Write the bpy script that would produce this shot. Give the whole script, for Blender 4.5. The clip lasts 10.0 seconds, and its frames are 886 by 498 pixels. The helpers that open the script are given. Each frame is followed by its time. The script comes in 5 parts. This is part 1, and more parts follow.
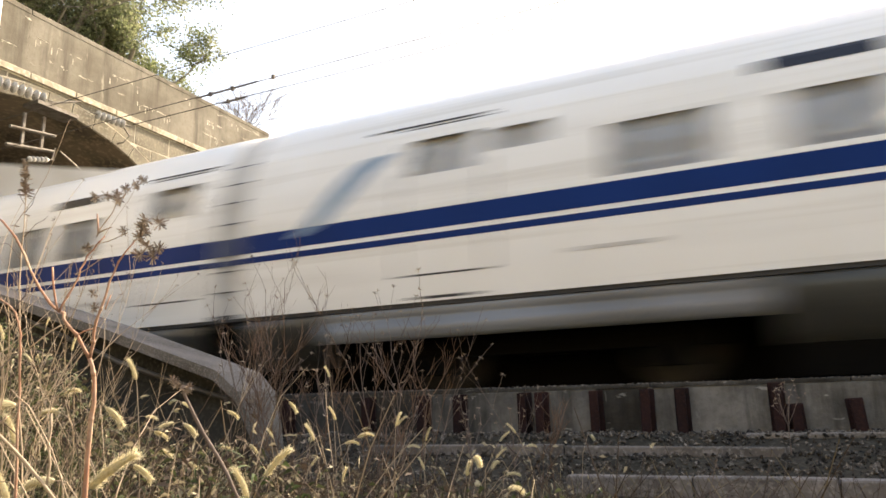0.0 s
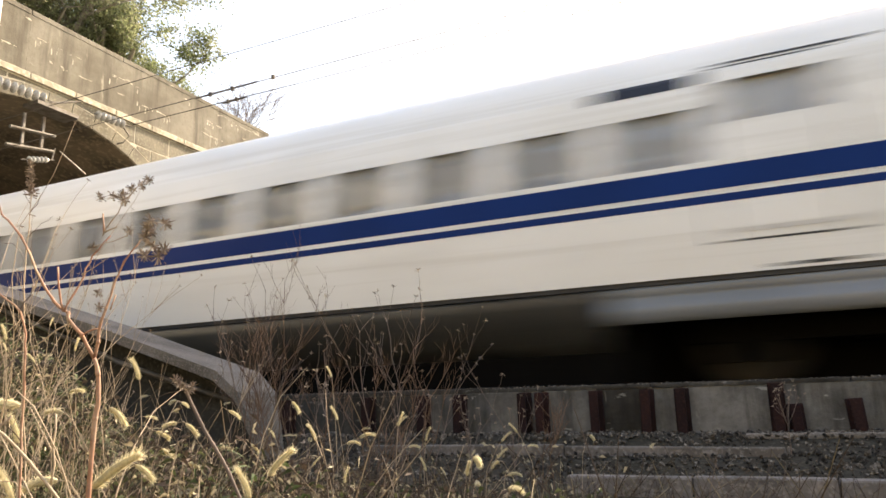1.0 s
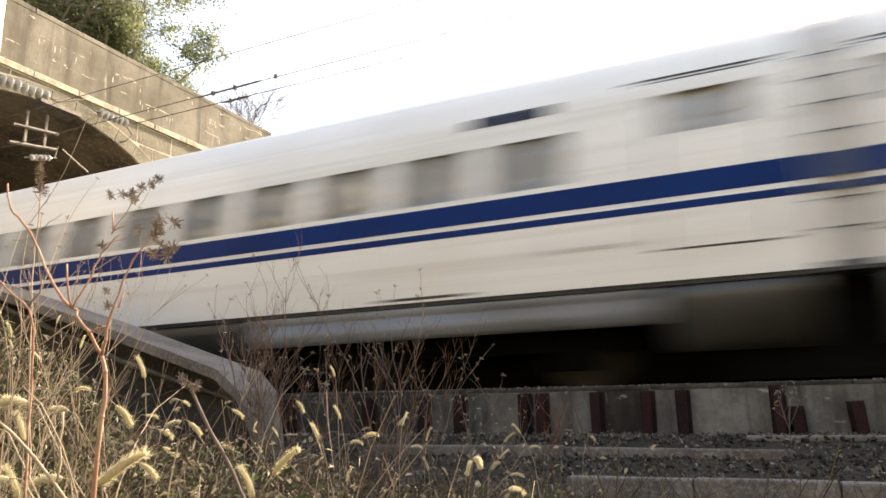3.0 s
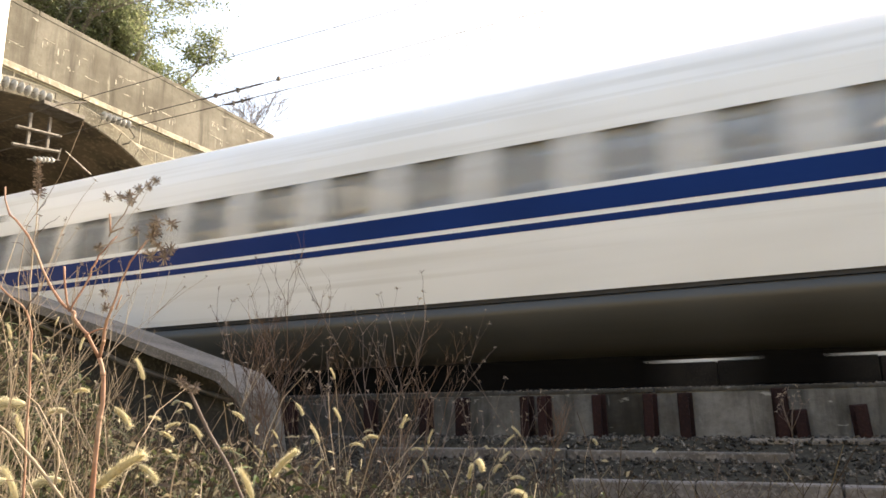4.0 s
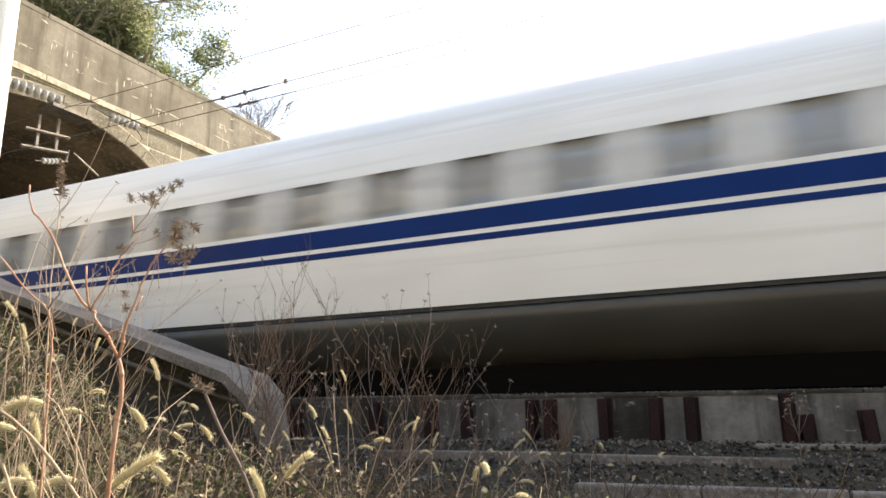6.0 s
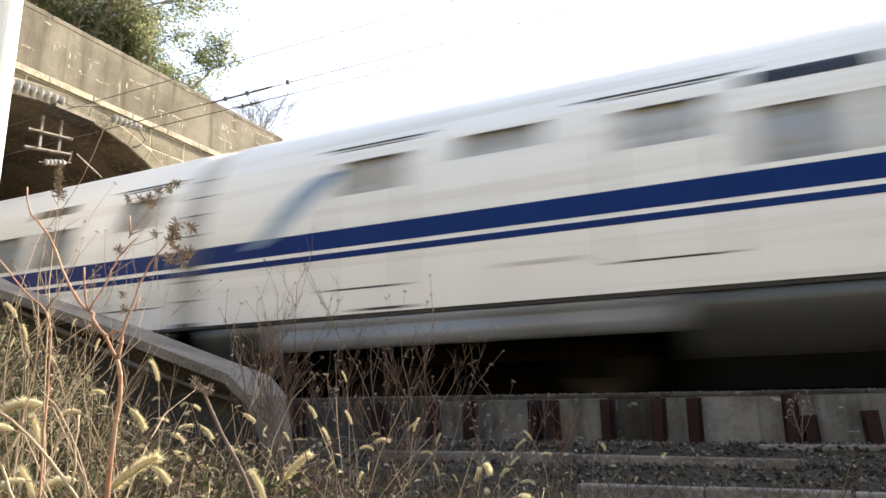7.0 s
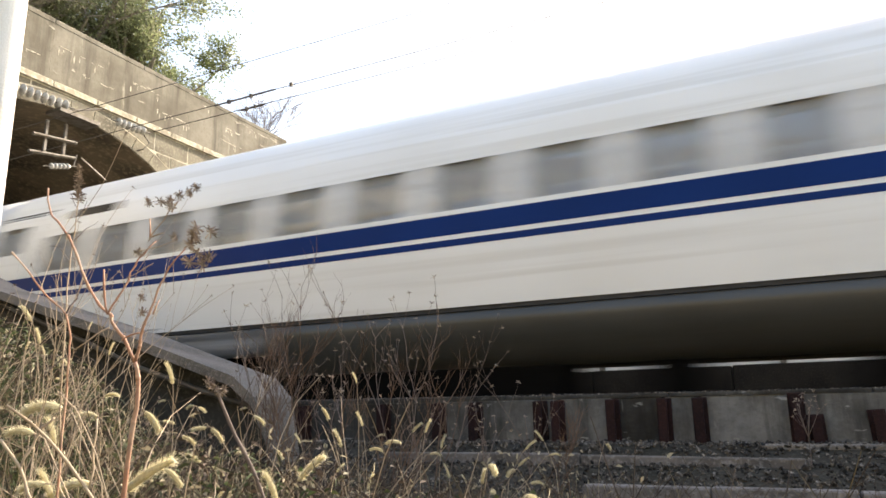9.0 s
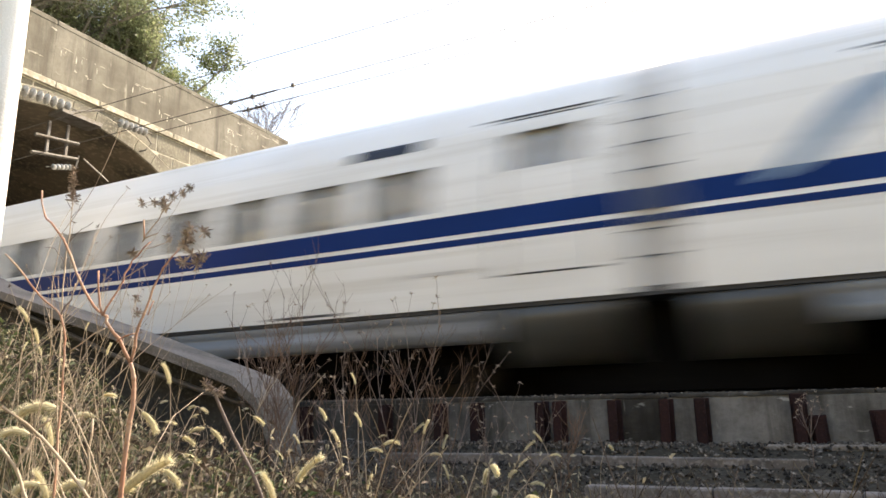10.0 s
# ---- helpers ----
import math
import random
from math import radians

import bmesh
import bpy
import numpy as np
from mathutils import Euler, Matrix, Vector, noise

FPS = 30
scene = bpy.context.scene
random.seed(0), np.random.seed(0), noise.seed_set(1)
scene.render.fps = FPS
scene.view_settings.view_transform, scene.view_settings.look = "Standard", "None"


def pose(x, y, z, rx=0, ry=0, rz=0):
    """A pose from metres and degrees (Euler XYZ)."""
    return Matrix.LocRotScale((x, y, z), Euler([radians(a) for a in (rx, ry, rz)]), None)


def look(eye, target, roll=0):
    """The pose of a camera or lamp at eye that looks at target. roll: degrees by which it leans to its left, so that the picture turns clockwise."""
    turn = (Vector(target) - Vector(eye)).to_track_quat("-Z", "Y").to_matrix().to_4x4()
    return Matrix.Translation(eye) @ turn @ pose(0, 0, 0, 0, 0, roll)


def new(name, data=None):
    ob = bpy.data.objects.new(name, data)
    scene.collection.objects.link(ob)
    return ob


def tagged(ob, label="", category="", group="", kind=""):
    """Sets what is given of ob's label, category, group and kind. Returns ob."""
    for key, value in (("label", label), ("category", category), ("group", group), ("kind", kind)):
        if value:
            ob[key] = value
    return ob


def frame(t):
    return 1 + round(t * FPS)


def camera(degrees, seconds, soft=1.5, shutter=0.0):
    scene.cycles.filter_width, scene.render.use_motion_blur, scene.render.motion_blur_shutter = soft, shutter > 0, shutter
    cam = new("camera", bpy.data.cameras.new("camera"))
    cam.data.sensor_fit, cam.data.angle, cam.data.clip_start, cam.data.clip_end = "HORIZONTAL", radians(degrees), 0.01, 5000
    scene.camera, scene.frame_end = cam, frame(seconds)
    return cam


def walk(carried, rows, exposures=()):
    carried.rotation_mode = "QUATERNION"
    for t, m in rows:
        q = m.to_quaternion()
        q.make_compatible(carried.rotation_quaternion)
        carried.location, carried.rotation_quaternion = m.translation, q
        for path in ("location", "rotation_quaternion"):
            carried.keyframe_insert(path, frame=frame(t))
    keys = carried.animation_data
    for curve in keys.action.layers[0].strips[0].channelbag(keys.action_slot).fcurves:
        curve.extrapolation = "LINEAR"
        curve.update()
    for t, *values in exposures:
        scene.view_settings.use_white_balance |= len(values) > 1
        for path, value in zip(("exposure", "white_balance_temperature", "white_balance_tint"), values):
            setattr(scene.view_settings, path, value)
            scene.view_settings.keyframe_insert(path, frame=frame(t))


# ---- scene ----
cam = camera(65.0, 10.0, soft=1.6, shutter=1.0)


def aim(turn, tilt, roll):
    """The camera's pose at its fixed stand: degrees to the left of the square-on line, upward, and lean."""
    return pose(0, 0, 0, 90 + tilt, 0, turn) @ pose(0, 0, 0, 0, 0, roll)


walk(cam, [
    (0.0, aim(24.346, 12.524, -1.500)), (0.5, aim(24.354, 12.529, -1.506)), (1.0, aim(24.334, 12.536, -1.500)),
    (1.5, aim(24.353, 12.578, -1.477)), (2.0, aim(24.379, 12.533, -1.347)), (2.5, aim(24.408, 12.508, -1.190)),
    (4.0, aim(24.648, 12.757, -1.020)), (4.5, aim(24.764, 12.819, -0.853)), (5.0, aim(24.942, 12.867, -0.797)),
    (5.5, aim(25.055, 12.937, -0.719)), (7.0, aim(25.335, 13.040, -0.674)), (7.5, aim(25.434, 13.057, -0.704)),
    (8.0, aim(25.519, 13.056, -0.691)), (8.5, aim(25.584, 13.096, -0.751)), (9.0, aim(25.677, 13.132, -0.965)),
    (9.5, aim(25.750, 13.158, -0.991)), (10.0, aim(25.821, 13.184, -0.960))],
    exposures=[(0.0, 1.72, 8000, 14), (2.5, 1.72, 8000, 14), (5.0, 1.72, 7450, 12), (10.0, 1.72, 7250, 12)])

# ---- light: sun over the far side of the train, to the right ----
SUN = Vector((0.24, 0.76, 0.54)).normalized()
world = bpy.data.worlds.new("sky")
scene.world = world
world.use_nodes = True
sky = world.node_tree.nodes.new("ShaderNodeTexSky")
sky.sky_type, sky.sun_disc = "NISHITA", False
sky.sun_elevation = math.asin(SUN.z)
sky.sun_rotation = math.atan2(SUN.x, SUN.y)
sky.dust_density, sky.air_density = 3.0, 1.2
world.node_tree.links.new(sky.outputs[0], world.node_tree.nodes["Background"].inputs[0])
world.node_tree.nodes["Background"].inputs[1].default_value = 0.15
sun = new("sun", bpy.data.lights.new("sun", "SUN"))
sun.data.energy, sun.data.angle, sun.data.color = 4.2, radians(0.6), (1.0, 0.93, 0.82)
sun.matrix_world = look(SUN * 60, (0, 0, 0))


# ---- materials ----
def mat(name, base, dark=None, light=None, rough=0.7, metal=0.0, grain=40.0, blotch=2.0, bump=0.0, spec=0.5,
        streak=False, island=0.0, transmit=0.0, per_object=0.0):
    """A node material: base colour, broken by blotches (dark) and grain (light), with bump; sizes per metre."""
    m = bpy.data.materials.new(name)
    m.use_nodes = True
    nt = m.node_tree
    n, l = nt.nodes, nt.links
    b = n["Principled BSDF"]
    b.inputs["Roughness"].default_value, b.inputs["Metallic"].default_value = rough, metal
    b.inputs["Specular IOR Level"].default_value = spec
    co = n.new("ShaderNodeTexCoord")
    mp = n.new("ShaderNodeMapping")
    l.new(co.outputs["Object"], mp.inputs["Vector"])
    if streak:
        mp.inputs["Scale"].default_value = (1, 1, 0.12)
    big, small = n.new("ShaderNodeTexNoise"), n.new("ShaderNodeTexNoise")
    big.inputs["Scale"].default_value, big.inputs["Detail"].default_value = blotch, 6
    small.inputs["Scale"].default_value, small.inputs["Detail"].default_value = grain, 4
    l.new(mp.outputs[0], big.inputs["Vector"])
    l.new(co.outputs["Object"], small.inputs["Vector"])
    last = None
    rgb = n.new("ShaderNodeRGB")
    rgb.outputs[0].default_value = (*base, 1)
    last = rgb.outputs[0]
    for tex, col, lo, hi in ((big, dark, 0.42, 0.68), (small, light, 0.5, 0.75)):
        if col is None:
            continue
        ramp = n.new("ShaderNodeMapRange")
        ramp.inputs["From Min"].default_value, ramp.inputs["From Max"].default_value = lo, hi
        l.new(tex.outputs["Fac"], ramp.inputs["Value"])
        mix = n.new("ShaderNodeMix")
        mix.data_type = "RGBA"
        l.new(ramp.outputs[0], mix.inputs[0])
        l.new(last, mix.inputs[6])
        mix.inputs[7].default_value = (*col, 1)
        last = mix.outputs[2]
    if island or per_object:
        hsv = n.new("ShaderNodeHueSaturation")
        r = n.new("ShaderNodeMapRange")
        if island:
            l.new(n.new("ShaderNodeNewGeometry").outputs["Random Per Island"], r.inputs["Value"])
        else:
            l.new(n.new("ShaderNodeObjectInfo").outputs["Random"], r.inputs["Value"])
        k = island or per_object
        r.inputs["To Min"].default_value, r.inputs["To Max"].default_value = 1 - k, 1 + k
        l.new(r.outputs[0], hsv.inputs["Value"])
        l.new(last, hsv.inputs["Color"])
        last = hsv.outputs[0]
    l.new(last, b.inputs["Base Color"])
    if bump:
        bp = n.new("ShaderNodeBump")
        bp.inputs["Strength"].default_value, bp.inputs["Distance"].default_value = bump, 0.01
        l.new(small.outputs["Fac"], bp.inputs["Height"])
        l.new(bp.outputs[0], b.inputs["Normal"])
    if transmit:
        t = n.new("ShaderNodeBsdfTranslucent")
        l.new(last, t.inputs["Color"])
        mx = n.new("ShaderNodeMixShader")
        mx.inputs[0].default_value = transmit
        l.new(b.outputs[0], mx.inputs[1])
        l.new(t.outputs[0], mx.inputs[2])
        l.new(mx.outputs[0], n["Material Output"].inputs["Surface"])
    return m


def glass(name, tint, rough=0.03):
    m = bpy.data.materials.new(name)
    m.use_nodes = True
    n, l = m.node_tree.nodes, m.node_tree.links
    tr, gl, lw, pw, mx = (n.new("ShaderNode" + k) for k in ("BsdfTransparent", "BsdfGlossy", "LayerWeight", "Math", "MixShader"))
    tr.inputs[0].default_value = (*tint, 1)
    gl.inputs["Roughness"].default_value = rough
    lw.inputs[0].default_value = 0.5
    pw.operation = "MULTIPLY_ADD"
    pw.inputs[1].default_value, pw.inputs[2].default_value = 0.10, 0.045
    for a, b in ((lw.outputs["Facing"], pw.inputs[0]), (pw.outputs[0], mx.inputs[0]), (tr.outputs[0], mx.inputs[1]), (gl.outputs[0], mx.inputs[2]),
                 (mx.outputs[0], n["Material Output"].inputs["Surface"])):
        l.new(a, b)
    return m


def train_paint():
    """White paint with faint grime drawn out along the car by the wind of its running."""
    m = mat("white_paint", (0.80, 0.79, 0.765), (0.75, 0.735, 0.70), None, 0.32, 0, 60, 0.9, 0, 0.5, True)
    n, l = m.node_tree.nodes, m.node_tree.links
    p = n["Principled BSDF"]
    clean = p.inputs["Base Color"].links[0].from_socket
    for along, up, lo, hi, col, most in ((0.10, 5.0, 0.52, 0.68, (0.60, 0.575, 0.52), 0.55), (0.30, 1.6, 0.50, 0.70, (0.66, 0.645, 0.61), 0.5)):
        co, mp, tx, rg, mx = (n.new("ShaderNode" + k) for k in ("TexCoord", "Mapping", "TexNoise", "MapRange", "Mix"))
        mp.inputs["Scale"].default_value = (along, 0.3, up)
        tx.inputs["Scale"].default_value, tx.inputs["Detail"].default_value = 1.6, 5
        rg.inputs["From Min"].default_value, rg.inputs["From Max"].default_value, rg.inputs["To Max"].default_value = lo, hi, most
        mx.data_type = "RGBA"
        mx.inputs[7].default_value = (*col, 1)
        for u, v in ((co.outputs["Object"], mp.inputs[0]), (mp.outputs[0], tx.inputs["Vector"]), (tx.outputs["Fac"], rg.inputs["Value"]), (rg.outputs[0], mx.inputs[0]), (clean, mx.inputs[6])):
            l.new(u, v)
        clean = mx.outputs[2]
    l.new(clean, p.inputs["Base Color"])
    return m


M_PAINT = train_paint()
M_BLUE = mat("blue_paint", (0.001, 0.023, 0.135), (0.001, 0.018, 0.105), None, 0.33, 0, 60, 1.2, 0, 0.1)
M_SKIRT = mat("grey_skirt_paint", (0.063, 0.061, 0.055), (0.040, 0.037, 0.031), (0.077, 0.074, 0.066), 0.36, 0.0, 25, 1.1)
# Near-black base carries the shade under the train.
M_UNDER = mat("shade_black_underfloor", (0.005, 0.0045, 0.004), (0.003, 0.0027, 0.0025), (0.009, 0.008, 0.007), 0.9, 0.0, 18, 2, 0, 0.05)
M_STEEL = mat("wheel_steel", (0.05, 0.045, 0.04), (0.03, 0.025, 0.02), None, 0.7, 0.3, 30, 3)
M_RUBBER_GAP = mat("dark_rubber_and_gap", (0.03, 0.03, 0.032), (0.05, 0.05, 0.05), None, 0.7, 0, 30, 3)
M_DULL_BLUE = mat("dull_blue_rubber", (0.012, 0.032, 0.10), (0.02, 0.03, 0.07), None, 0.6, 0, 30, 2)
M_HOOD = mat("grey_gangway_cover", (0.58, 0.565, 0.54), (0.44, 0.425, 0.40), None, 0.7, 0, 30, 2)
M_LED = mat("dark_display_glass", (0.015, 0.016, 0.022), (0.03, 0.03, 0.04), None, 0.12, 0, 30, 2)
M_LOGO = mat("grey_blue_emblem", (0.16, 0.25, 0.36), (0.24, 0.33, 0.42), None, 0.35, 0, 30, 1.5)
M_SEAT = mat("blue_seat_cloth", (0.16, 0.17, 0.21), (0.20, 0.20, 0.22), (0.24, 0.24, 0.28), 0.9, 0, 120, 4)
M_CABIN = mat("cabin_lining", (0.74, 0.73, 0.70), (0.68, 0.66, 0.62), None, 0.7, 0, 30, 1)
M_VEST = mat("vestibule_lining", (0.50, 0.49, 0.47), (0.44, 0.43, 0.41), None, 0.7, 0, 30, 1)
M_TONE_BLIND = mat("added_window_blind", (0.47, 0.465, 0.455), (0.42, 0.415, 0.405), None, 0.9, 0, 60, 2, 0, 0.2, False, 0, 0.2)
M_PANE = glass("tinted_window_glass", (0.93, 0.927, 0.918))
M_SHIELD = mat("light_grey_shield", (0.55, 0.55, 0.54), (0.42, 0.41, 0.38), None, 0.5, 0, 30, 1.5)
M_PANTO = mat("dark_pantograph_metal", (0.05, 0.05, 0.055), (0.09, 0.08, 0.07), None, 0.5, 0.5, 30, 3)


def stained(name, base, dark, lime, wet, k=1.0):
    """Old concrete: broad blotches, dark rain streaks and thin pale lime runs."""
    m = bpy.data.materials.new(name)
    m.use_nodes = True
    n, l = m.node_tree.nodes, m.node_tree.links
    p = n["Principled BSDF"]
    p.inputs["Roughness"].default_value, p.inputs["Specular IOR Level"].default_value = 0.92, 0.25
    co = n.new("ShaderNodeTexCoord")
    last = None
    fine = None
    for scale, stretch, lo, hi, col, most in ((0.4, (1, 1, 1.4), 0.38, 0.62, dark, 0.85), (1.7, (1, 1, 0.13), 0.46, 0.66, wet, 0.85), (4.0, (1, 1, 0.16), 0.63, 0.72, lime, 0.5),
                                              (1.3, (1, 0.6, 3.0), 0.63, 0.68, lime, 0.8), (9, (1, 1, 1), 0.45, 0.75, dark, 0.5)):
        mp, tx, rg, mx = (n.new("ShaderNode" + k) for k in ("Mapping", "TexNoise", "MapRange", "Mix"))
        mp.inputs["Scale"].default_value = stretch
        tx.inputs["Scale"].default_value, tx.inputs["Detail"].default_value, tx.inputs["Roughness"].default_value = scale * k, 8, 0.65
        rg.inputs["From Min"].default_value, rg.inputs["From Max"].default_value, rg.inputs["To Max"].default_value = lo, hi, most
        mx.data_type = "RGBA"
        l.new(co.outputs["Object"], mp.inputs[0])
        l.new(mp.outputs[0], tx.inputs["Vector"])
        l.new(tx.outputs["Fac"], rg.inputs["Value"])
        l.new(rg.outputs[0], mx.inputs[0])
        if last is None:
            mx.inputs[6].default_value = (*base, 1)
        else:
            l.new(last, mx.inputs[6])
        mx.inputs[7].default_value = (*col, 1)
        last, fine = mx.outputs[2], tx.outputs["Fac"]
    l.new(last, p.inputs["Base Color"])
    bp = n.new("ShaderNodeBump")
    bp.inputs["Strength"].default_value, bp.inputs["Distance"].default_value = 0.5, 0.015
    l.new(fine, bp.inputs["Height"])
    l.new(bp.outputs[0], p.inputs["Normal"])
    return m


M_CONC = stained("weathered_concrete", (0.225, 0.208, 0.170), (0.115, 0.102, 0.078), (0.44, 0.41, 0.33), (0.062, 0.055, 0.042))
M_STONE = mat("facing_stone", (0.19, 0.172, 0.13), (0.10, 0.088, 0.065), (0.30, 0.275, 0.21), 0.9, 0, 14, 1.3, 0.6, 0.3, False, 0, 0, 0.12)
M_LIME = mat("lime_streaked_ledge", (0.42, 0.38, 0.29), (0.20, 0.18, 0.135), (0.56, 0.52, 0.42), 0.9, 0, 9, 1.6, 0.5, 0.3)
M_MORTAR = mat("limy_mortar", (0.52, 0.475, 0.37), (0.27, 0.245, 0.185), (0.64, 0.60, 0.50), 0.9, 0, 9, 1.2, 0.4, 0.3)
M_VAULT = mat("dark_vault_concrete", (0.095, 0.076, 0.052), (0.035, 0.029, 0.021), (0.16, 0.128, 0.085), 0.95, 0, 7, 0.7, 0.6, 0.2)
M_PANEL = stained("stained_panel_concrete", (0.085, 0.079, 0.069), (0.03, 0.027, 0.022), (0.30, 0.29, 0.27), (0.02, 0.018, 0.015), 4.0)
M_PANEL_PALE = stained("limewashed_panel_concrete", (0.22, 0.214, 0.20), (0.07, 0.066, 0.058), (0.50, 0.49, 0.46), (0.028, 0.026, 0.022), 3.0)
M_SLAB = mat("speckled_slab_concrete", (0.185, 0.164, 0.142), (0.10, 0.088, 0.074), (0.31, 0.275, 0.245), 0.92, 0, 90, 2.5, 0.7, 0.3)
M_KERB = mat("pale_kerb_concrete", (0.18, 0.158, 0.142), (0.08, 0.07, 0.06), (0.30, 0.27, 0.245), 0.9, 0, 40, 3, 0.5, 0.3)
M_COVER = mat("blue_grey_cover_paint", (0.21, 0.22, 0.235), (0.15, 0.155, 0.16), None, 0.32, 0, 25, 1.1)
# Near-black base puts the far wall's shade into its colour.
M_FAR_SHADE = mat("shade_black_concrete", (0.012, 0.011, 0.0095), (0.006, 0.0055, 0.005), (0.022, 0.02, 0.017), 0.95, 0, 30, 2, 0.4, 0.1)
M_BACKDROP = mat("pale_backdrop_panel", (0.44, 0.44, 0.42), (0.34, 0.335, 0.315), None, 0.85, 0, 30, 1.2, 0.3, 0.3, True)
M_CRUST = mat("pale_lime_crust", (0.60, 0.56, 0.46), (0.36, 0.33, 0.26), None, 0.9, 0, 20, 3)
M_MOSSY_SHADE = mat("shaded_mossy_concrete", (0.05, 0.047, 0.04), (0.025, 0.024, 0.02), (0.08, 0.075, 0.065), 0.95, 0, 30, 2, 0.6, 0.2)
M_RUST = mat("rusted_post_iron", (0.024, 0.0095, 0.009), (0.013, 0.006, 0.0055), (0.042, 0.017, 0.014), 0.85, 0.2, 60, 5, 0.5, 0.3, False, 0, 0, 0.2)
M_RAIL = mat("rail_steel", (0.12, 0.08, 0.06), (0.08, 0.05, 0.035), None, 0.6, 0.5, 40, 4)
M_SLEEPER = mat("sleeper_concrete", (0.30, 0.29, 0.27), (0.2, 0.18, 0.15), None, 0.9, 0, 30, 3, 0.4)
M_BALLAST = mat("ballast_stone", (0.062, 0.052, 0.042), (0.022, 0.019, 0.015), (0.24, 0.212, 0.178), 0.9, 0, 60, 8, 0.4, 0.3, False, 0.8)
M_SOIL = mat("stony_soil", (0.038, 0.033, 0.024), (0.022, 0.02, 0.013), (0.07, 0.062, 0.048), 0.97, 0, 35, 1.2, 0.8, 0.2)
M_BOUNCE_SLOPE = mat("warm_bounce_slope", (0.24, 0.195, 0.11), (0.12, 0.11, 0.05), (0.32, 0.27, 0.17), 0.95, 0, 12, 0.6, 0.5, 0.2)
M_HILL = mat("wooded_hill_soil", (0.07, 0.075, 0.035), (0.04, 0.045, 0.02), (0.12, 0.1, 0.05), 0.97, 0, 6, 0.3, 0.5, 0.2)
M_POLE = mat("pale_pole_concrete", (0.74, 0.73, 0.70), (0.58, 0.56, 0.52), (0.80, 0.79, 0.77), 0.85, 0, 40, 5, 0.5, 0.3, True)
M_PORC = mat("grey_white_porcelain", (0.42, 0.42, 0.40), (0.22, 0.21, 0.19), None, 0.25, 0, 30, 4)
M_IRON = mat("grey_galvanised_iron", (0.13, 0.12, 0.105), (0.07, 0.055, 0.04), None, 0.6, 0.5, 30, 6)
M_WIRE = mat("dark_copper_wire", (0.035, 0.03, 0.028), (0.06, 0.05, 0.04), None, 0.6, 0.4, 30, 6)
M_BARK = mat("grey_brown_bark", (0.27, 0.245, 0.21), (0.15, 0.13, 0.11), (0.36, 0.33, 0.29), 0.95, 0, 30, 3, 0.5)
M_LEAF = mat("olive_leaf", (0.16, 0.195, 0.095), (0.235, 0.245, 0.155), None, 0.55, 0, 20, 0.5, 0, 0.5, False, 0.5, 0.5)
M_LEAF_DRY = mat("pale_sparse_leaf", (0.17, 0.175, 0.10), (0.24, 0.23, 0.16), None, 0.7, 0, 20, 0.5, 0, 0.4, False, 0.5, 0.38)
M_TWIG = mat("bare_twig", (0.17, 0.13, 0.11), (0.11, 0.08, 0.065), None, 0.9, 0, 40, 5)
M_GRASS = mat("green_and_straw_grass", (0.048, 0.068, 0.026), (0.13, 0.128, 0.066), None, 0.75, 0, 30, 1.7, 0, 0.3, False, 0.6, 0.25)
M_STRAW = mat("dry_straw", (0.23, 0.19, 0.115), (0.11, 0.085, 0.05), None, 0.8, 0, 30, 2.5, 0, 0.3, False, 0.6, 0.25)
M_BROWN = mat("brown_dead_weed", (0.092, 0.066, 0.048), (0.05, 0.036, 0.027), None, 0.85, 0, 30, 3, 0, 0.3, False, 0.4, 0.1)
M_RED = mat("reddish_dry_stalk", (0.34, 0.17, 0.10), (0.45, 0.32, 0.22), (0.2, 0.09, 0.06), 0.7, 0, 45, 14, 0.2)
M_TAN = mat("tan_dry_stalk", (0.42, 0.33, 0.23), (0.25, 0.18, 0.115), None, 0.75, 0, 40, 12, 0.2)
M_HEAD = mat("golden_seed_head", (0.70, 0.64, 0.43), (0.76, 0.71, 0.53), (0.54, 0.46, 0.28), 0.75, 0, 300, 20, 0, 0.3, False, 0.3, 0.45)
M_LEAFLET = mat("curled_dry_leaf", (0.42, 0.37, 0.26), (0.24, 0.20, 0.13), None, 0.8, 0, 40, 8, 0, 0.3, False, 0.5, 0.3)
M_BUSH = mat("brown_forked_twig", (0.155, 0.098, 0.066), (0.085, 0.055, 0.04), None, 0.85, 0, 30, 3, 0, 0.3)
M_SEEDS = mat("dry_seed_cluster", (0.21, 0.155, 0.12), (0.36, 0.30, 0.23), None, 0.85, 0, 80, 20, 0, 0.3, False, 0.5)


# ---- mesh helpers ----
def mesh_of(name, verts, faces, material, smooth=False):
    me = bpy.data.meshes.new(name)
    me.from_pydata([tuple(v) for v in verts], [], faces)
    me.materials.append(material)
    if smooth:
        me.polygons.foreach_set("use_smooth", [True] * len(me.polygons))
    me.update()
    return me


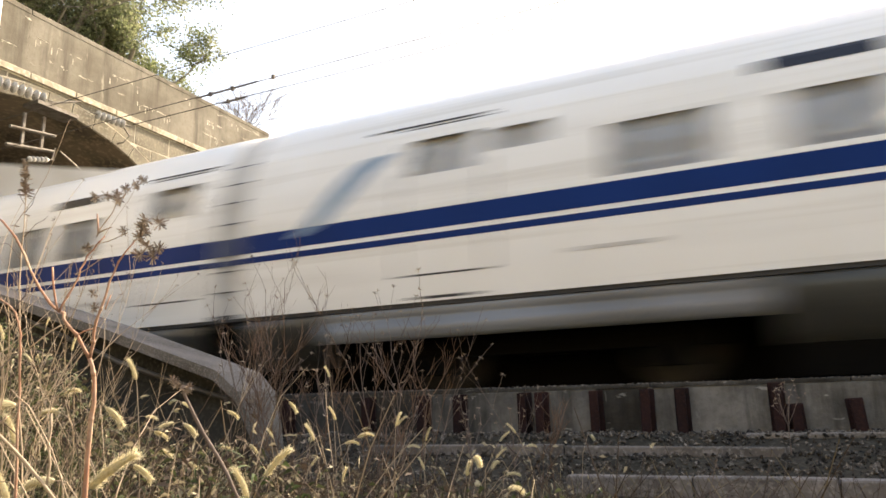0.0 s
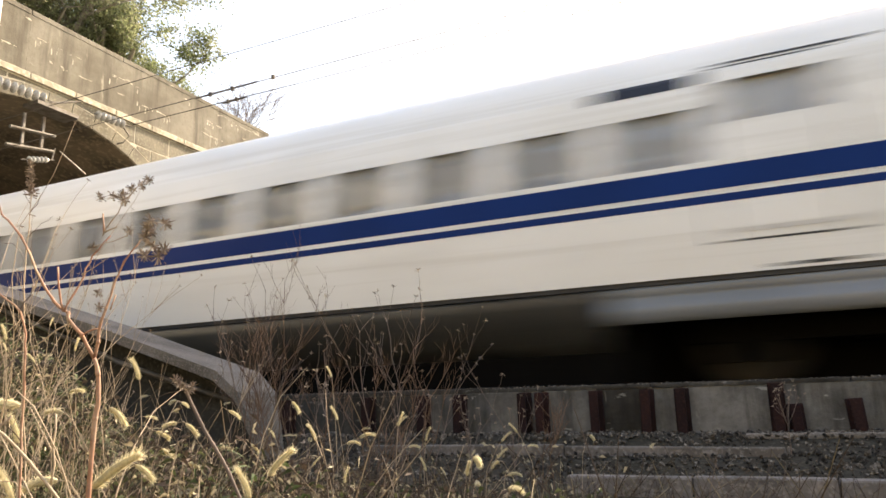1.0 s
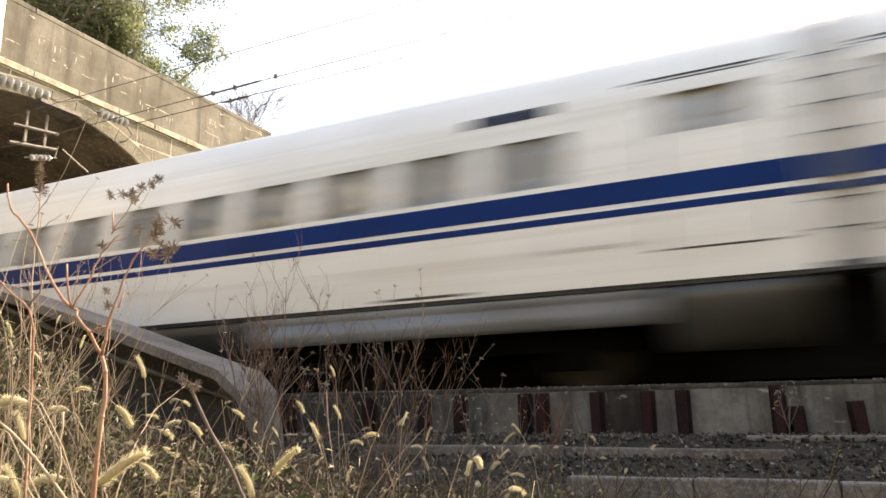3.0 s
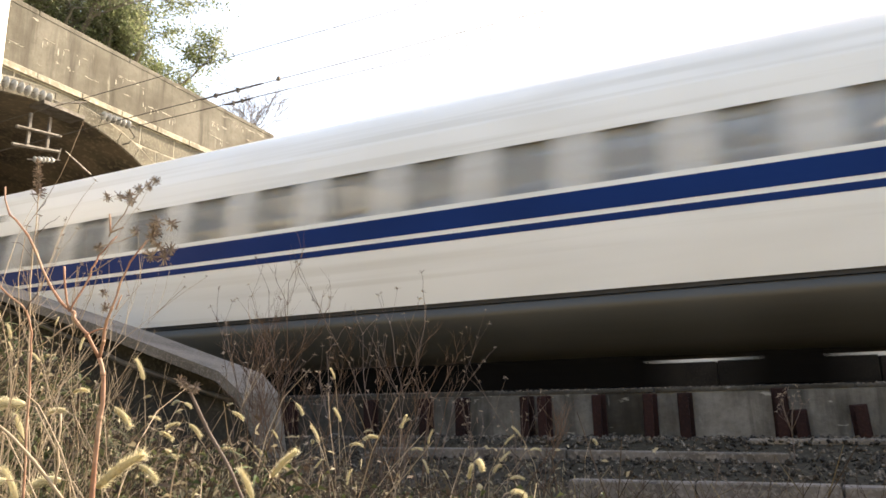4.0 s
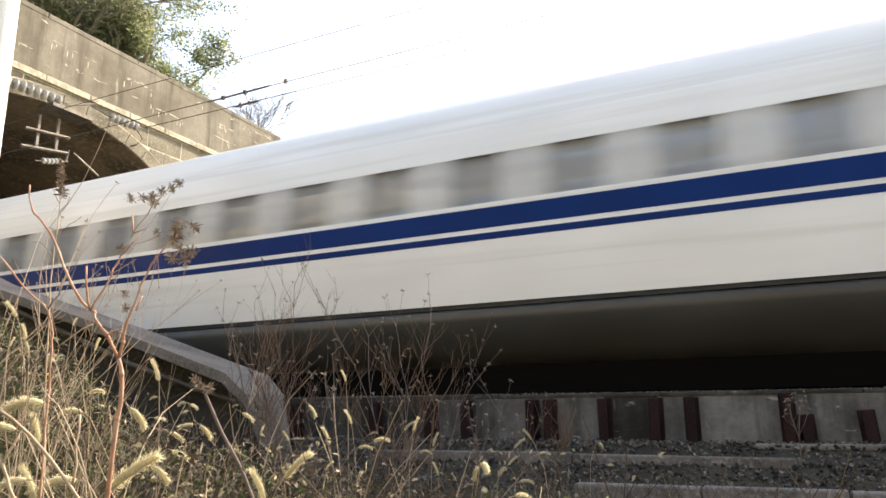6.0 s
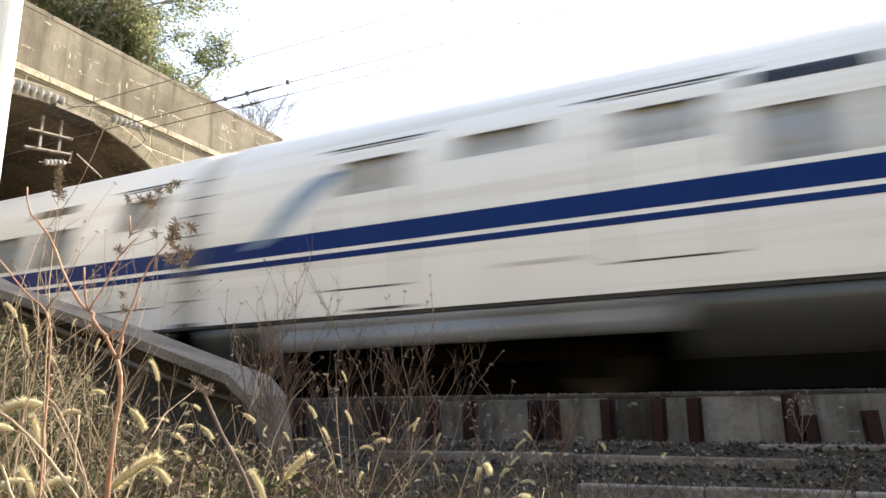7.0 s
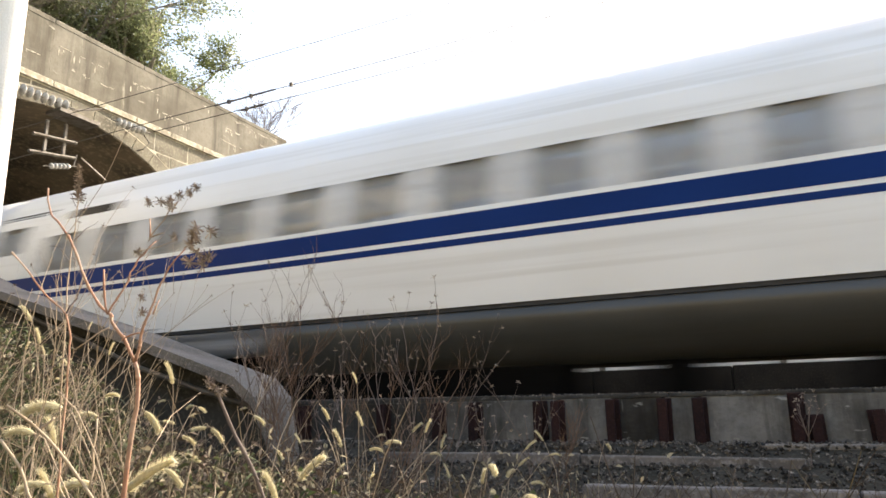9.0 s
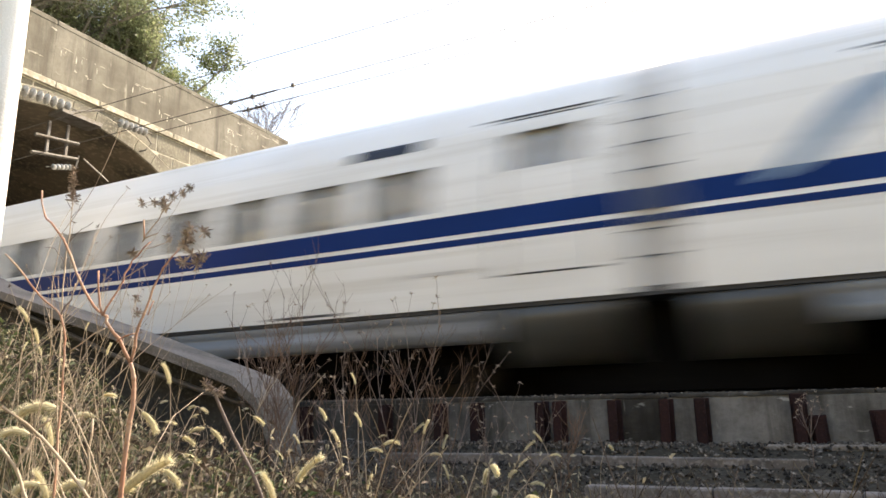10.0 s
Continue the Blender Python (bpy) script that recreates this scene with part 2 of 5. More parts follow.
class Geo:
    """Collects vertices and faces of one mesh."""

    def __init__(self):
        self.v, self.f = [], []

    def add(self, verts, faces):
        k = len(self.v)
        self.v += [tuple(p) for p in verts]
        self.f += [tuple(i + k for i in q) for q in faces]
        return self

    def box(self, a, b, m=None, bevel=0.0):
        (x0, y0, z0), (x1, y1, z1) = a, b
        e = bevel
        if e:
            ring = [(x0 + e, y0), (x1 - e, y0), (x1, y0 + e), (x1, y1 - e), (x1 - e, y1), (x0 + e, y1), (x0, y1 - e), (x0, y0 + e)]
            cx, cy = (x0 + x1) / 2, (y0 + y1) / 2
            top = [(x + (e if x < cx else -e) * 0.6, y + (e if y < cy else -e) * 0.6) for x, y in ring]
            v = [(x, y, z0) for x, y in ring] + [(x, y, z1 - e) for x, y in ring] + [(x, y, z1) for x, y in top]
            f = [tuple(range(7, -1, -1)), tuple(range(16, 24))]
            for r in (0, 8):
                f += [(r + i, r + (i + 1) % 8, r + 8 + (i + 1) % 8, r + 8 + i) for i in range(8)]
        else:
            v = [(x, y, z) for z in (z0, z1) for x, y in ((x0, y0), (x1, y0), (x1, y1), (x0, y1))]
            f = [(3, 2, 1, 0), (4, 5, 6, 7), (0, 1, 5, 4), (1, 2, 6, 5), (2, 3, 7, 6), (3, 0, 4, 7)]
        if m is not None:
            v = [m @ Vector(p) for p in v]
        return self.add(v, f)

    def tube(self, pts, radii, n=6, caps=True):
        pts = [Vector(p) for p in pts]
        if not hasattr(radii, "__len__"):
            radii = [radii] * len(pts)
        v = []
        for i, p in enumerate(pts):
            d = (pts[min(i + 1, len(pts) - 1)] - pts[max(i - 1, 0)]).normalized()
            s = d.cross(Vector((0.13, 0.37, 0.92)))
            s = s.normalized() if s.length > 1e-4 else Vector((1, 0, 0))
            u = d.cross(s)
            v += [p + (s * math.cos(a) + u * math.sin(a)) * radii[i] for a in (2 * math.pi * j / n for j in range(n))]
        f = [(r * n + j, r * n + (j + 1) % n, (r + 1) * n + (j + 1) % n, (r + 1) * n + j) for r in range(len(pts) - 1) for j in range(n)]
        if caps:
            f += [tuple(range(n - 1, -1, -1)), tuple(range((len(pts) - 1) * n, len(pts) * n))]
        return self.add(v, f)

    def lathe(self, m, prof, n=12):
        """prof: (radius, height) pairs turned about m's z axis."""
        v = [m @ Vector((r * math.cos(2 * math.pi * j / n), r * math.sin(2 * math.pi * j / n), h)) for r, h in prof for j in range(n)]
        f = [(r * n + j, r * n + (j + 1) % n, (r + 1) * n + (j + 1) % n, (r + 1) * n + j) for r in range(len(prof) - 1) for j in range(n)]
        f += [tuple(range(n - 1, -1, -1)), tuple(range((len(prof) - 1) * n, len(prof) * n))]
        return self.add(v, f)

    def mesh(self, name, material, smooth=False):
        return mesh_of(name, self.v, self.f, material, smooth)


def part(name, geo, material=None, parent=None, label="", smooth=False):
    me = geo.mesh(name, material, smooth) if isinstance(geo, Geo) else geo
    ob = new(name, me)
    if parent is not None:
        ob.parent = parent
    return tagged(ob, label)


# ---- ground ----
def smooth_step(a, b, x):
    k = min(1.0, max(0.0, (x - a) / (b - a)))
    return k * k * (3 - 2 * k)


def ground_z(x, y):
    """Height of the ground: track bed beyond the low wall, a verge before it, a weedy bank to the left; an added unseen
    slope behind.
    """
    if y > 5.08:
        return -0.02 - 0.25 * smooth_step(15.5, 17, y)
    z = -0.60 + 0.10 * smooth_step(1.5, 3.4, y) + 0.06 * smooth_step(3.5, 3.8, y) + 0.12 * smooth_step(3.9, 4.5, y) + 0.09 * smooth_step(4.5, 4.7, y)
    bank = 0.27 * max(0.0, -x - 3.6) if y > 3.0 else 0.27 * max(0.0, -x - 1.1 - 2.5 * smooth_step(1.5, 3.0, y))
    z += min(bank, 2.6) * (1 - smooth_step(4.08, 4.30, y))
    # Unseen slope added behind the camera to throw warm light on the train.
    z += 6.5 * smooth_step(-2.0, -14.0, y)
    return z + 0.03 * noise.noise((x * 0.9, y * 0.9, 0)) * (1 if y < 3.6 else 0.3)


def build_ground():
    def steps(near, far, a, b):
        out = list(near)
        s = 1.0
        while out[-1] < b:
            out.append(out[-1] + s)
            s *= 1.35
        s, low = 1.0, []
        x = near[0]
        while x > a:
            x -= s
            s *= 1.35
            low.append(x)
        return low[::-1] + out
    xs = steps([-9 + 0.2 * i for i in range(66)], 0, -2500, 2500)
    ys = steps([-16, -13, -10, -8, -6, -4.5, -3.2, -2.2] + [-1 + 0.2 * i for i in range(26)] + [4.15, 4.3, 4.5, 4.7, 4.85, 5.07, 5.09, 5.4, 6, 8, 11, 15, 17], 0, -2500, 2500)
    v = [(x, y, ground_z(x, y)) for y in ys for x in xs]
    w = len(xs)
    f = [(j * w + i, j * w + i + 1, (j + 1) * w + i + 1, (j + 1) * w + i) for j in range(len(ys) - 1) for i in range(w - 1)]
    me = mesh_of("ground", v, f, M_SOIL, True)
    # Straw colour of the unseen slope, chosen for its warm bounce.
    me.materials.append(M_BOUNCE_SLOPE)
    for q in me.polygons:
        if q.center.y < -1.2:
            q.material_index = 1
    ob = part("ground", me)
    tagged(ob, "stony brown soil beside the railway, rising to a weedy bank", "ground", kind="structure")


def stone_verts(rnd, p, r):
    """A rough eight-cornered stone."""
    v = []
    q = Euler((rnd.uniform(0, 6), rnd.uniform(0, 6), rnd.uniform(0, 6))).to_matrix()
    sx, sy, sz = (rnd.uniform(0.6, 1.1) for _ in range(3))
    for sgn in ((1, 0, 0), (-1, 0, 0), (0, 1, 0), (0, -1, 0), (0, 0, 1), (0, 0, -1), (.6, .6, .6), (-.6, -.6, .6)):
        k = rnd.uniform(0.75, 1.15) * r
        v.append(Vector(p) + q @ Vector((sgn[0] * sx, sgn[1] * sy, sgn[2] * sz)) * k)
    f = [(6, 4, 0), (6, 0, 2), (6, 2, 4), (7, 4, 3), (7, 3, 1), (7, 1, 4), (4, 2, 1), (4, 3, 0), (5, 2, 0), (5, 0, 3), (5, 3, 1), (5, 1, 2)]
    return v, f


def build_ballast():
    rnd = random.Random(4)
    g = Geo()
    for _ in range(15000):
        y = rnd.choice((rnd.uniform(3.78, 4.5), rnd.uniform(4.5, 4.98), rnd.uniform(3.0, 3.7)))
        x = rnd.uniform(-4.2, 3.2)
        if y < 3.7 and rnd.random() < 0.75:
            continue
        r = rnd.choice((0.007, 0.010, 0.013, 0.017, 0.024))
        g.add(*stone_verts(rnd, (x, y, ground_z(x, y) + r * 0.25), r))
    for _ in range(2600):
        y, x = rnd.uniform(5.1, 6.6), rnd.uniform(-6, 3.5)
        r = rnd.choice((0.016, 0.022, 0.03))
        g.add(*stone_verts(rnd, (x, y, -0.02 + r * 0.5), r))
    for _ in range(3600):
        r = rnd.choice((0.004, 0.006, 0.009, 0.013))
        x = rnd.uniform(-4, 3)
        g.add(*stone_verts(rnd, (x, rnd.uniform(4.99, 5.12), 0.089 - 0.004 * min(0, x) + r * 0.3), r))
    tagged(part("ballast", g, M_BALLAST), "loose grey-brown ballast stones beside the track", "ballast", kind="stuff")


build_ground()
build_ballast()


# ---- track ----
TRACK_Y, TRACK_2 = 8.08, 12.38


def build_track(y0):
    for side in (-0.7525, 0.7525):
        g = Geo()
        prof = [(-0.07, -0.075), (0.07, -0.075), (0.07, -0.06), (0.012, -0.045), (0.012, 0.055), (0.036, 0.065), (0.036, 0.1), (-0.036, 0.1), (-0.036, 0.065), (-0.012, 0.055), (-0.012, -0.045), (-0.07, -0.06)]
        v = [(x, y0 + side + a, b) for x in (-230, 200) for a, b in prof]
        n = len(prof)
        g.add(v, [(i, (i + 1) % n, n + (i + 1) % n, n + i) for i in range(n)])
        tagged(part("rail", g, M_RAIL), "brown rusted steel rail with a worn head", "rail", "rails", "structure")
    g = Geo().box((0, -1.3, -0.16), (0.26, 1.3, -0.075), None, 0.03)
    me = g.mesh("sleeper", M_SLEEPER)
    root = tagged(new("sleepers"), "row of grey concrete sleepers under the rails", "sleepers", kind="structure")
    for i in range(110):
        ob = part("sleeper", me, None, root)
        ob.location = (-46 + i * 0.6, y0, 0.0)


build_track(TRACK_Y)
build_track(TRACK_2)


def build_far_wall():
    # Backlit wall; its shade is in the wall colour.
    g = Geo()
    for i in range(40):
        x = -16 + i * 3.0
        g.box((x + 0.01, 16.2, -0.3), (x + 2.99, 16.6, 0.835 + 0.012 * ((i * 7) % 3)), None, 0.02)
    tagged(part("wall_far", g, M_FAR_SHADE), "concrete retaining wall beyond the tracks, near-black for shade", "wall", kind="structure")


    # Made-up backdrop that dims the strip of sky beneath the train.
    root = tagged(new("sky_backdrop"), "pale grey backdrop panels added to cover the far sky", "barrier", kind="structure")
    for i in range(20):
        x = -16 + i * 4.0
        part("panel", Geo().box((x + 0.06, 17.2, -0.3), (x + 3.94, 17.3, 1.9), None, 0.02), M_BACKDROP, root)
        part("post", Geo().box((x - 0.06, 17.14, -0.3), (x + 0.06, 17.36, 1.95), None, 0.01), M_IRON, root)


build_far_wall()


# ---- low wall of concrete panels between rusty posts ----
def build_post_wall():
    root = tagged(new("low_retaining_wall"), "low wall of stained concrete panels between rusty iron posts", "wall", kind="structure")
    xs = [-6.6, -5.9, -5.1, -4.4, -3.7, -2.92, -2.43, -2.13, -1.62, -1.49, -1.1, -0.76, -0.53, 0.04, 0.15, 0.48, 1.0, 1.55, 1.75, 2.4, 3.1]
    short = {0.15: -0.055, 0.48: -0.03, 1.75: -0.05}
    rnd = random.Random(2)
    for x in xs:
        top = short.get(x, 0.062 if x < 0 else 0.078)
        g = Geo()
        lean = rnd.uniform(-0.025, 0.025) + (0.03 if x in short else 0)
        m = pose(x, 4.965, top - 0.32, 0, math.degrees(lean) * -1, 0)
        g.box((-0.048, -0.012, -0.2), (0.048, 0.012, 0.32), m, 0.003)
        g.box((-0.009, -0.085, -0.2), (0.009, -0.012, 0.31), m)
        g.box((-0.03, -0.1, -0.2), (0.03, -0.085, 0.315), m, 0.003)
        part("post", g, M_RUST, root, "dark red-brown rusted iron post")
    edges = [-7.2] + [x for x in xs if x not in short] + [3.8]
    for a, b in zip(edges, edges[1:]):
        g = Geo().box((a + 0.006, 4.985 + rnd.uniform(-.004, .008), -0.4), (b - 0.006, 5.075, 0.070), None, 0.008)
        pale = a > -0.8 or (-2.5 < a < -1.2)
        part("panel", g, M_PANEL_PALE if pale else M_PANEL, root, "panel with worn pale limewash" if pale else "")
    x = -7.2
    while x < 3.8:
        w = rnd.uniform(0.9, 1.5)
        z = 0.088 + rnd.uniform(-0.004, 0.006) - 0.004 * min(0, x)
        g = Geo().box((x, 4.982, 0.0715), (x + w - 0.008, 5.13, z), None, 0.006)
        part("coping", g, M_PANEL, root, "thin chipped concrete coping")
        x += w


def build_kerbs():
    rnd = random.Random(8)
    def kerb(x0, x1, y, top, depth, width, sag=0.0, piece=1.0, mat_=M_PANEL):
        root = tagged(new("concrete_kerb"), "weathered concrete kerb plank bedded in the ballast", "kerb", "kerbs", "structure")
        x = x0
        while x < x1 - 0.02:
            e = min(x1, x + piece)
            m = pose(x, y, top + rnd.uniform(-0.006, 0.006), rnd.uniform(-1.5, 1.5), rnd.uniform(-0.3, 0.3), rnd.uniform(-0.4, 0.4))
            part("kerb_stone", Geo().box((0.004, 0, -depth), (e - x - 0.004, width, 0), m, 0.008), mat_, root)
            x = e
    kerb(-2.6, 0.055, 4.40, -0.272, 0.16, 0.05, piece=1.4, mat_=M_KERB)
    kerb(-0.16, 3.0, 4.66, -0.222, 0.14, 0.09, piece=1.6, mat_=M_SLAB)
    kerb(-1.0, 3.0, 3.66, -0.372, 0.16, 0.11, piece=0.62, mat_=M_KERB)


# ---- sloping concrete wing wall with its plinth edge ----
def build_wing_wall():
    root = tagged(new("wing_wall"), "sloping concrete wing wall with a pale speckled coping", "wall", kind="structure")
    # x, height and near side of the coping along the wall, steep at its foot
    line = [(-10.0, 2.54, 3.93), (-6.88, 1.28, 3.93), (-4.89, 0.69, 3.93), (-3.60, 0.275, 3.93), (-3.44, 0.12, 3.99), (-3.38, -0.12, 4.08), (-3.34, -0.38, 4.11), (-3.28, -0.79, 4.13)]
    low = [(x - 0.02, z - 0.07) for x, z, y in line]
    n = len(line)
    g = Geo()
    v = [(x, y, z) for x, z, y in line] + [(q[0], line[i][2], q[1]) for i, q in enumerate(low)] + [(x, 4.42, z) for x, z, y in line] + [(x, 4.42, z) for x, z in low]
    f = []
    for i in range(n - 1):
        f += [(n + i, n + i + 1, i + 1, i), (2 * n + i, 2 * n + i + 1, 3 * n + i + 1, 3 * n + i), (i, i + 1, 2 * n + i + 1, 2 * n + i), (3 * n + i, 3 * n + i + 1, n + i + 1, n + i)]
    f += [(0, 2 * n, 3 * n, n), (n - 1, 2 * n - 1, 4 * n - 1, 3 * n - 1)]
    part("coping", g.add(v, f), M_SLAB, root, "pale speckled concrete coping beam")
    # Face colour holds moss and the shade below the coping.
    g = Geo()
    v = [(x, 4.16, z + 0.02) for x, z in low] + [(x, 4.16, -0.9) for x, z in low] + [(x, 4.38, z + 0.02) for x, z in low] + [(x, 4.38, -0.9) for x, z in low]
    part("wall_body", Geo().add(v, f), M_MOSSY_SHADE, root, "mossy concrete face darkened for shade under the coping")
    # Tube stands in for the plinth edge along the wall face.
    g = Geo()
    g.tube([(-9.2, 4.03, 2.05), (-6.33, 4.03, 0.97), (-5.42, 4.03, 0.655), (-4.68, 4.03, 0.385), (-4.03, 4.05, 0.19), (-3.5, 4.13, 0.03)], 0.02, 8)
    tagged(part("plinth_edge", g, M_IRON, None, "", True), "thin grey tube standing in for the plinth edge of the wall", "pipe")


build_post_wall()
build_kerbs()
build_wing_wall()


# ---- tunnel portal ----
PX = -16.8
ARC_Y, ARC_Z, ARC_A, ARC_B = 11.5, 3.2, 5.8, 4.9


def arch(y, grow=0.0):
    k = (y - ARC_Y) / (ARC_A + grow)
    return ARC_Z + (ARC_B + grow) * math.sqrt(max(0.0, 1 - k * k)) if abs(k) < 1 else -1.0


def build_portal():
    root = tagged(new("tunnel_portal"), "weathered concrete tunnel portal with an arched mouth", "tunnel portal", kind="structure")
    top, ledge = 10.62, 8.62
    # face with its arch, and the vault behind
    ang = [math.pi * i / 40 for i in range(41)]
    rim = [(ARC_Y - ARC_A * math.cos(a), ARC_Z + ARC_B * math.sin(a)) for a in ang]
    rim = [(rim[0][0], -0.3)] + rim + [(rim[-1][0], -0.3)]
    g = Geo()
    v, f = [], []
    for y, z in rim:
        v += [(PX, y, z), (PX, y, ledge)]
    k = len(rim)
    f += [(2 * i, 2 * i + 2, 2 * i + 3, 2 * i + 1) for i in range(k - 1)]
    g.add(v, f)
    g.box((PX - 1.2, -8, -0.3), (PX, rim[0][0], ledge))
    g.box((PX - 1.2, rim[-1][0], -0.3), (PX, 20.75, ledge))
    part("face", g, M_MORTAR, root, "pale limy mortar between the stones")
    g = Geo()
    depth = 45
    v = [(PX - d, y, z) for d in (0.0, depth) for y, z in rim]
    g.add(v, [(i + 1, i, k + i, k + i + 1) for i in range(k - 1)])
    part("vault", g, M_VAULT, root, "dark brown concrete vault", True)
    # parapet in cast lifts
    rnd = random.Random(5)
    y = -8.0
    while y < 20.7:
        w = min(rnd.uniform(2.6, 3.4), 20.79 - y)
        g = Geo().box((PX - 0.45, y + 0.001, ledge + 0.2), (PX - 0.03 + rnd.uniform(-.001, .001), y + w, top - 0.14))
        part("parapet_panel", g, M_CONC, root, "brown stained concrete parapet panel")
        g = Geo().box((PX - 0.45, y + 0.001, top - 0.138), (PX - 0.018, y + w - 0.001, top), None, 0.02)
        part("parapet_cap", g, M_CONC, root)
        y += w
    y = -8.0
    while y < 20.7:
        w = min(1.35, 20.77 - y)
        g = Geo().box((PX - 0.4, y + 0.006, ledge), (PX + 0.10, y + w - 0.006, ledge + 0.17), None, 0.02)
        part("ledge_stone", g, M_LIME, root, "pale lime-streaked ledge stone")
        y += w
    # facing stones in courses, clear of the arch ring
    z = 8.0
    row = 0
    while z > 4.5:
        y = 9.0 + (row % 2) * 0.55
        while y < 20.2:
            w = 1.1 if row else 1.35
            a, b = y + 0.022, min(y + w - 0.022, 20.74)
            hi = z + 0.585
            cut = []
            for i in range(9):
                q = a + (b - a) * i / 8
                if max(z + 0.02, arch(q, 0.43) + 0.02) < hi - 0.03:
                    cut.append((q, max(z + 0.02, arch(q, 0.43) + 0.02)))
            if len(cut) > 1:
                x = PX + 0.004 + rnd.uniform(0, 0.008)
                n = len(cut)
                v = [(x, q, e) for q, e in cut] + [(x, q, hi) for q, e in cut] + [(PX - 0.05, q, e) for q, e in cut] + [(PX - 0.05, q, hi) for q, e in cut]
                f = []
                for i in range(n - 1):
                    f += [(i, i + 1, n + i + 1, n + i), (n + i, n + i + 1, 3 * n + i + 1, 3 * n + i), (2 * n + i, 2 * n + i + 1, i + 1, i)]
                f += [(0, n, 3 * n, 2 * n), (n - 1, 3 * n - 1, 4 * n - 1, 2 * n - 1)]
                part("stone", Geo().add(v, f), M_STONE, root)
            y += w
        z -= 0.62
        row += 1
    for i in range(26):
        a0, a1 = (math.pi * (i + e) / 26 for e in (0.02, 0.98))
        v = []
        for x in (PX - 0.05, PX + 0.03):
            for a, gr in ((a0, 0.0), (a0, 0.40), (a1, 0.40), (a1, 0.0)):
                v.append((x, ARC_Y - (ARC_A + gr) * math.cos(a), ARC_Z + (ARC_B + gr) * math.sin(a)))
        part("arch_stone", Geo().add(v, [(0, 1, 2, 3), (7, 6, 5, 4), (0, 4, 5, 1), (1, 5, 6, 2), (2, 6, 7, 3), (3, 7, 4, 0)]), M_STONE, root)
    # lime that has seeped out along the lifts of the parapet
    g = Geo()
    for i in range(420):
        seam = rnd.choice((0.58, 0.58, 1.08, 1.08, 1.5))
        y = 5.5 + 15 * ((rnd.random() + 0.05 * rnd.gauss(0, 1)) % 1)
        if noise.noise((y * 0.7, seam * 9, 2.0)) < -0.05:
            continue
        z = ledge + 0.2 + seam + rnd.gauss(0, 0.012)
        if rnd.random() < 0.78:
            w, h = rnd.uniform(0.03, 0.28), rnd.uniform(0.01, 0.03)
        else:
            w, h = rnd.uniform(0.015, 0.05), rnd.uniform(0.06, 0.3)
            z -= h * 0.3
        v = []
        for x in (PX - 0.04, PX - 0.0255):
            for q in range(7):
                e = 2 * math.pi * q / 7
                v.append((x, y + w / 2 * math.cos(e), z - h / 2 + h / 2 * math.sin(e)))
        for q in range(7):
            s = rnd.uniform(0.6, 1.1)
            for o in (q, q + 7):
                v[o] = (v[o][0], y + (v[o][1] - y) * s, z - h / 2 + (v[o][2] - z + h / 2) * s)
        g.add(v, [tuple(range(7, 14))] + [(q, (q + 1) % 7, 7 + (q + 1) % 7, 7 + q) for q in range(7)])
    part("lime_crust", g, M_CRUST, root, "broken pale lime crust")
    # hill over the tunnel
    xs = [PX - 0.46, PX - 4, PX - 10, PX - 20, PX - 45, PX - 120]
    ys = [-60, -8, 0, 8, 14, 20.7, 24, 34, 80]
    hz = [-0.3, 9.2, 9.4, 9.6, 9.6, 9.4, 7.0, 1.0, -0.3]
    v = [(x, y, h + (1.5 * smooth_step(PX - 3, PX - 30, x) * (1 if h > 8 else 0))) for x in xs for y, h in zip(ys, hz)]
    w = len(ys)
    f = [(i * w + j, i * w + j + 1, (i + 1) * w + j + 1, (i + 1) * w + j) for i in range(len(xs) - 1) for j in range(w - 1)]
    hill = part("hill", Geo().add(v, f), M_HILL, None, "", True)
    tagged(hill, "wooded earth hill over the tunnel", "hill", kind="structure")


build_portal()


# ---- overhead line ----
def insulator(name, p0, p1, discs, r, label):
    p0, p1 = Vector(p0), Vector(p1)
    root = tagged(new(name), label, "insulator", "insulators on the portal")
    d = (p1 - p0).normalized()
    length = (p1 - p0).length
    q = d.to_track_quat("Z", "Y").to_matrix().to_4x4()
    step = length / discs
    rod = Geo().tube([p0 - d * 0.18, p1 + d * 0.18], 0.018, 6)
    part("rod", rod, M_IRON, root)
    me = Geo().lathe(Matrix(), [(0.03, -0.05), (r, -0.03), (r * 1.0, -0.005), (r * 0.55, 0.02), (0.045, 0.055)], 14).mesh("disc", M_PORC, True)
    for i in range(discs):
        ob = part("disc", me, None, root)
        ob.matrix_basis = Matrix.Translation(p0 + d * (step * (i + 0.5))) @ q


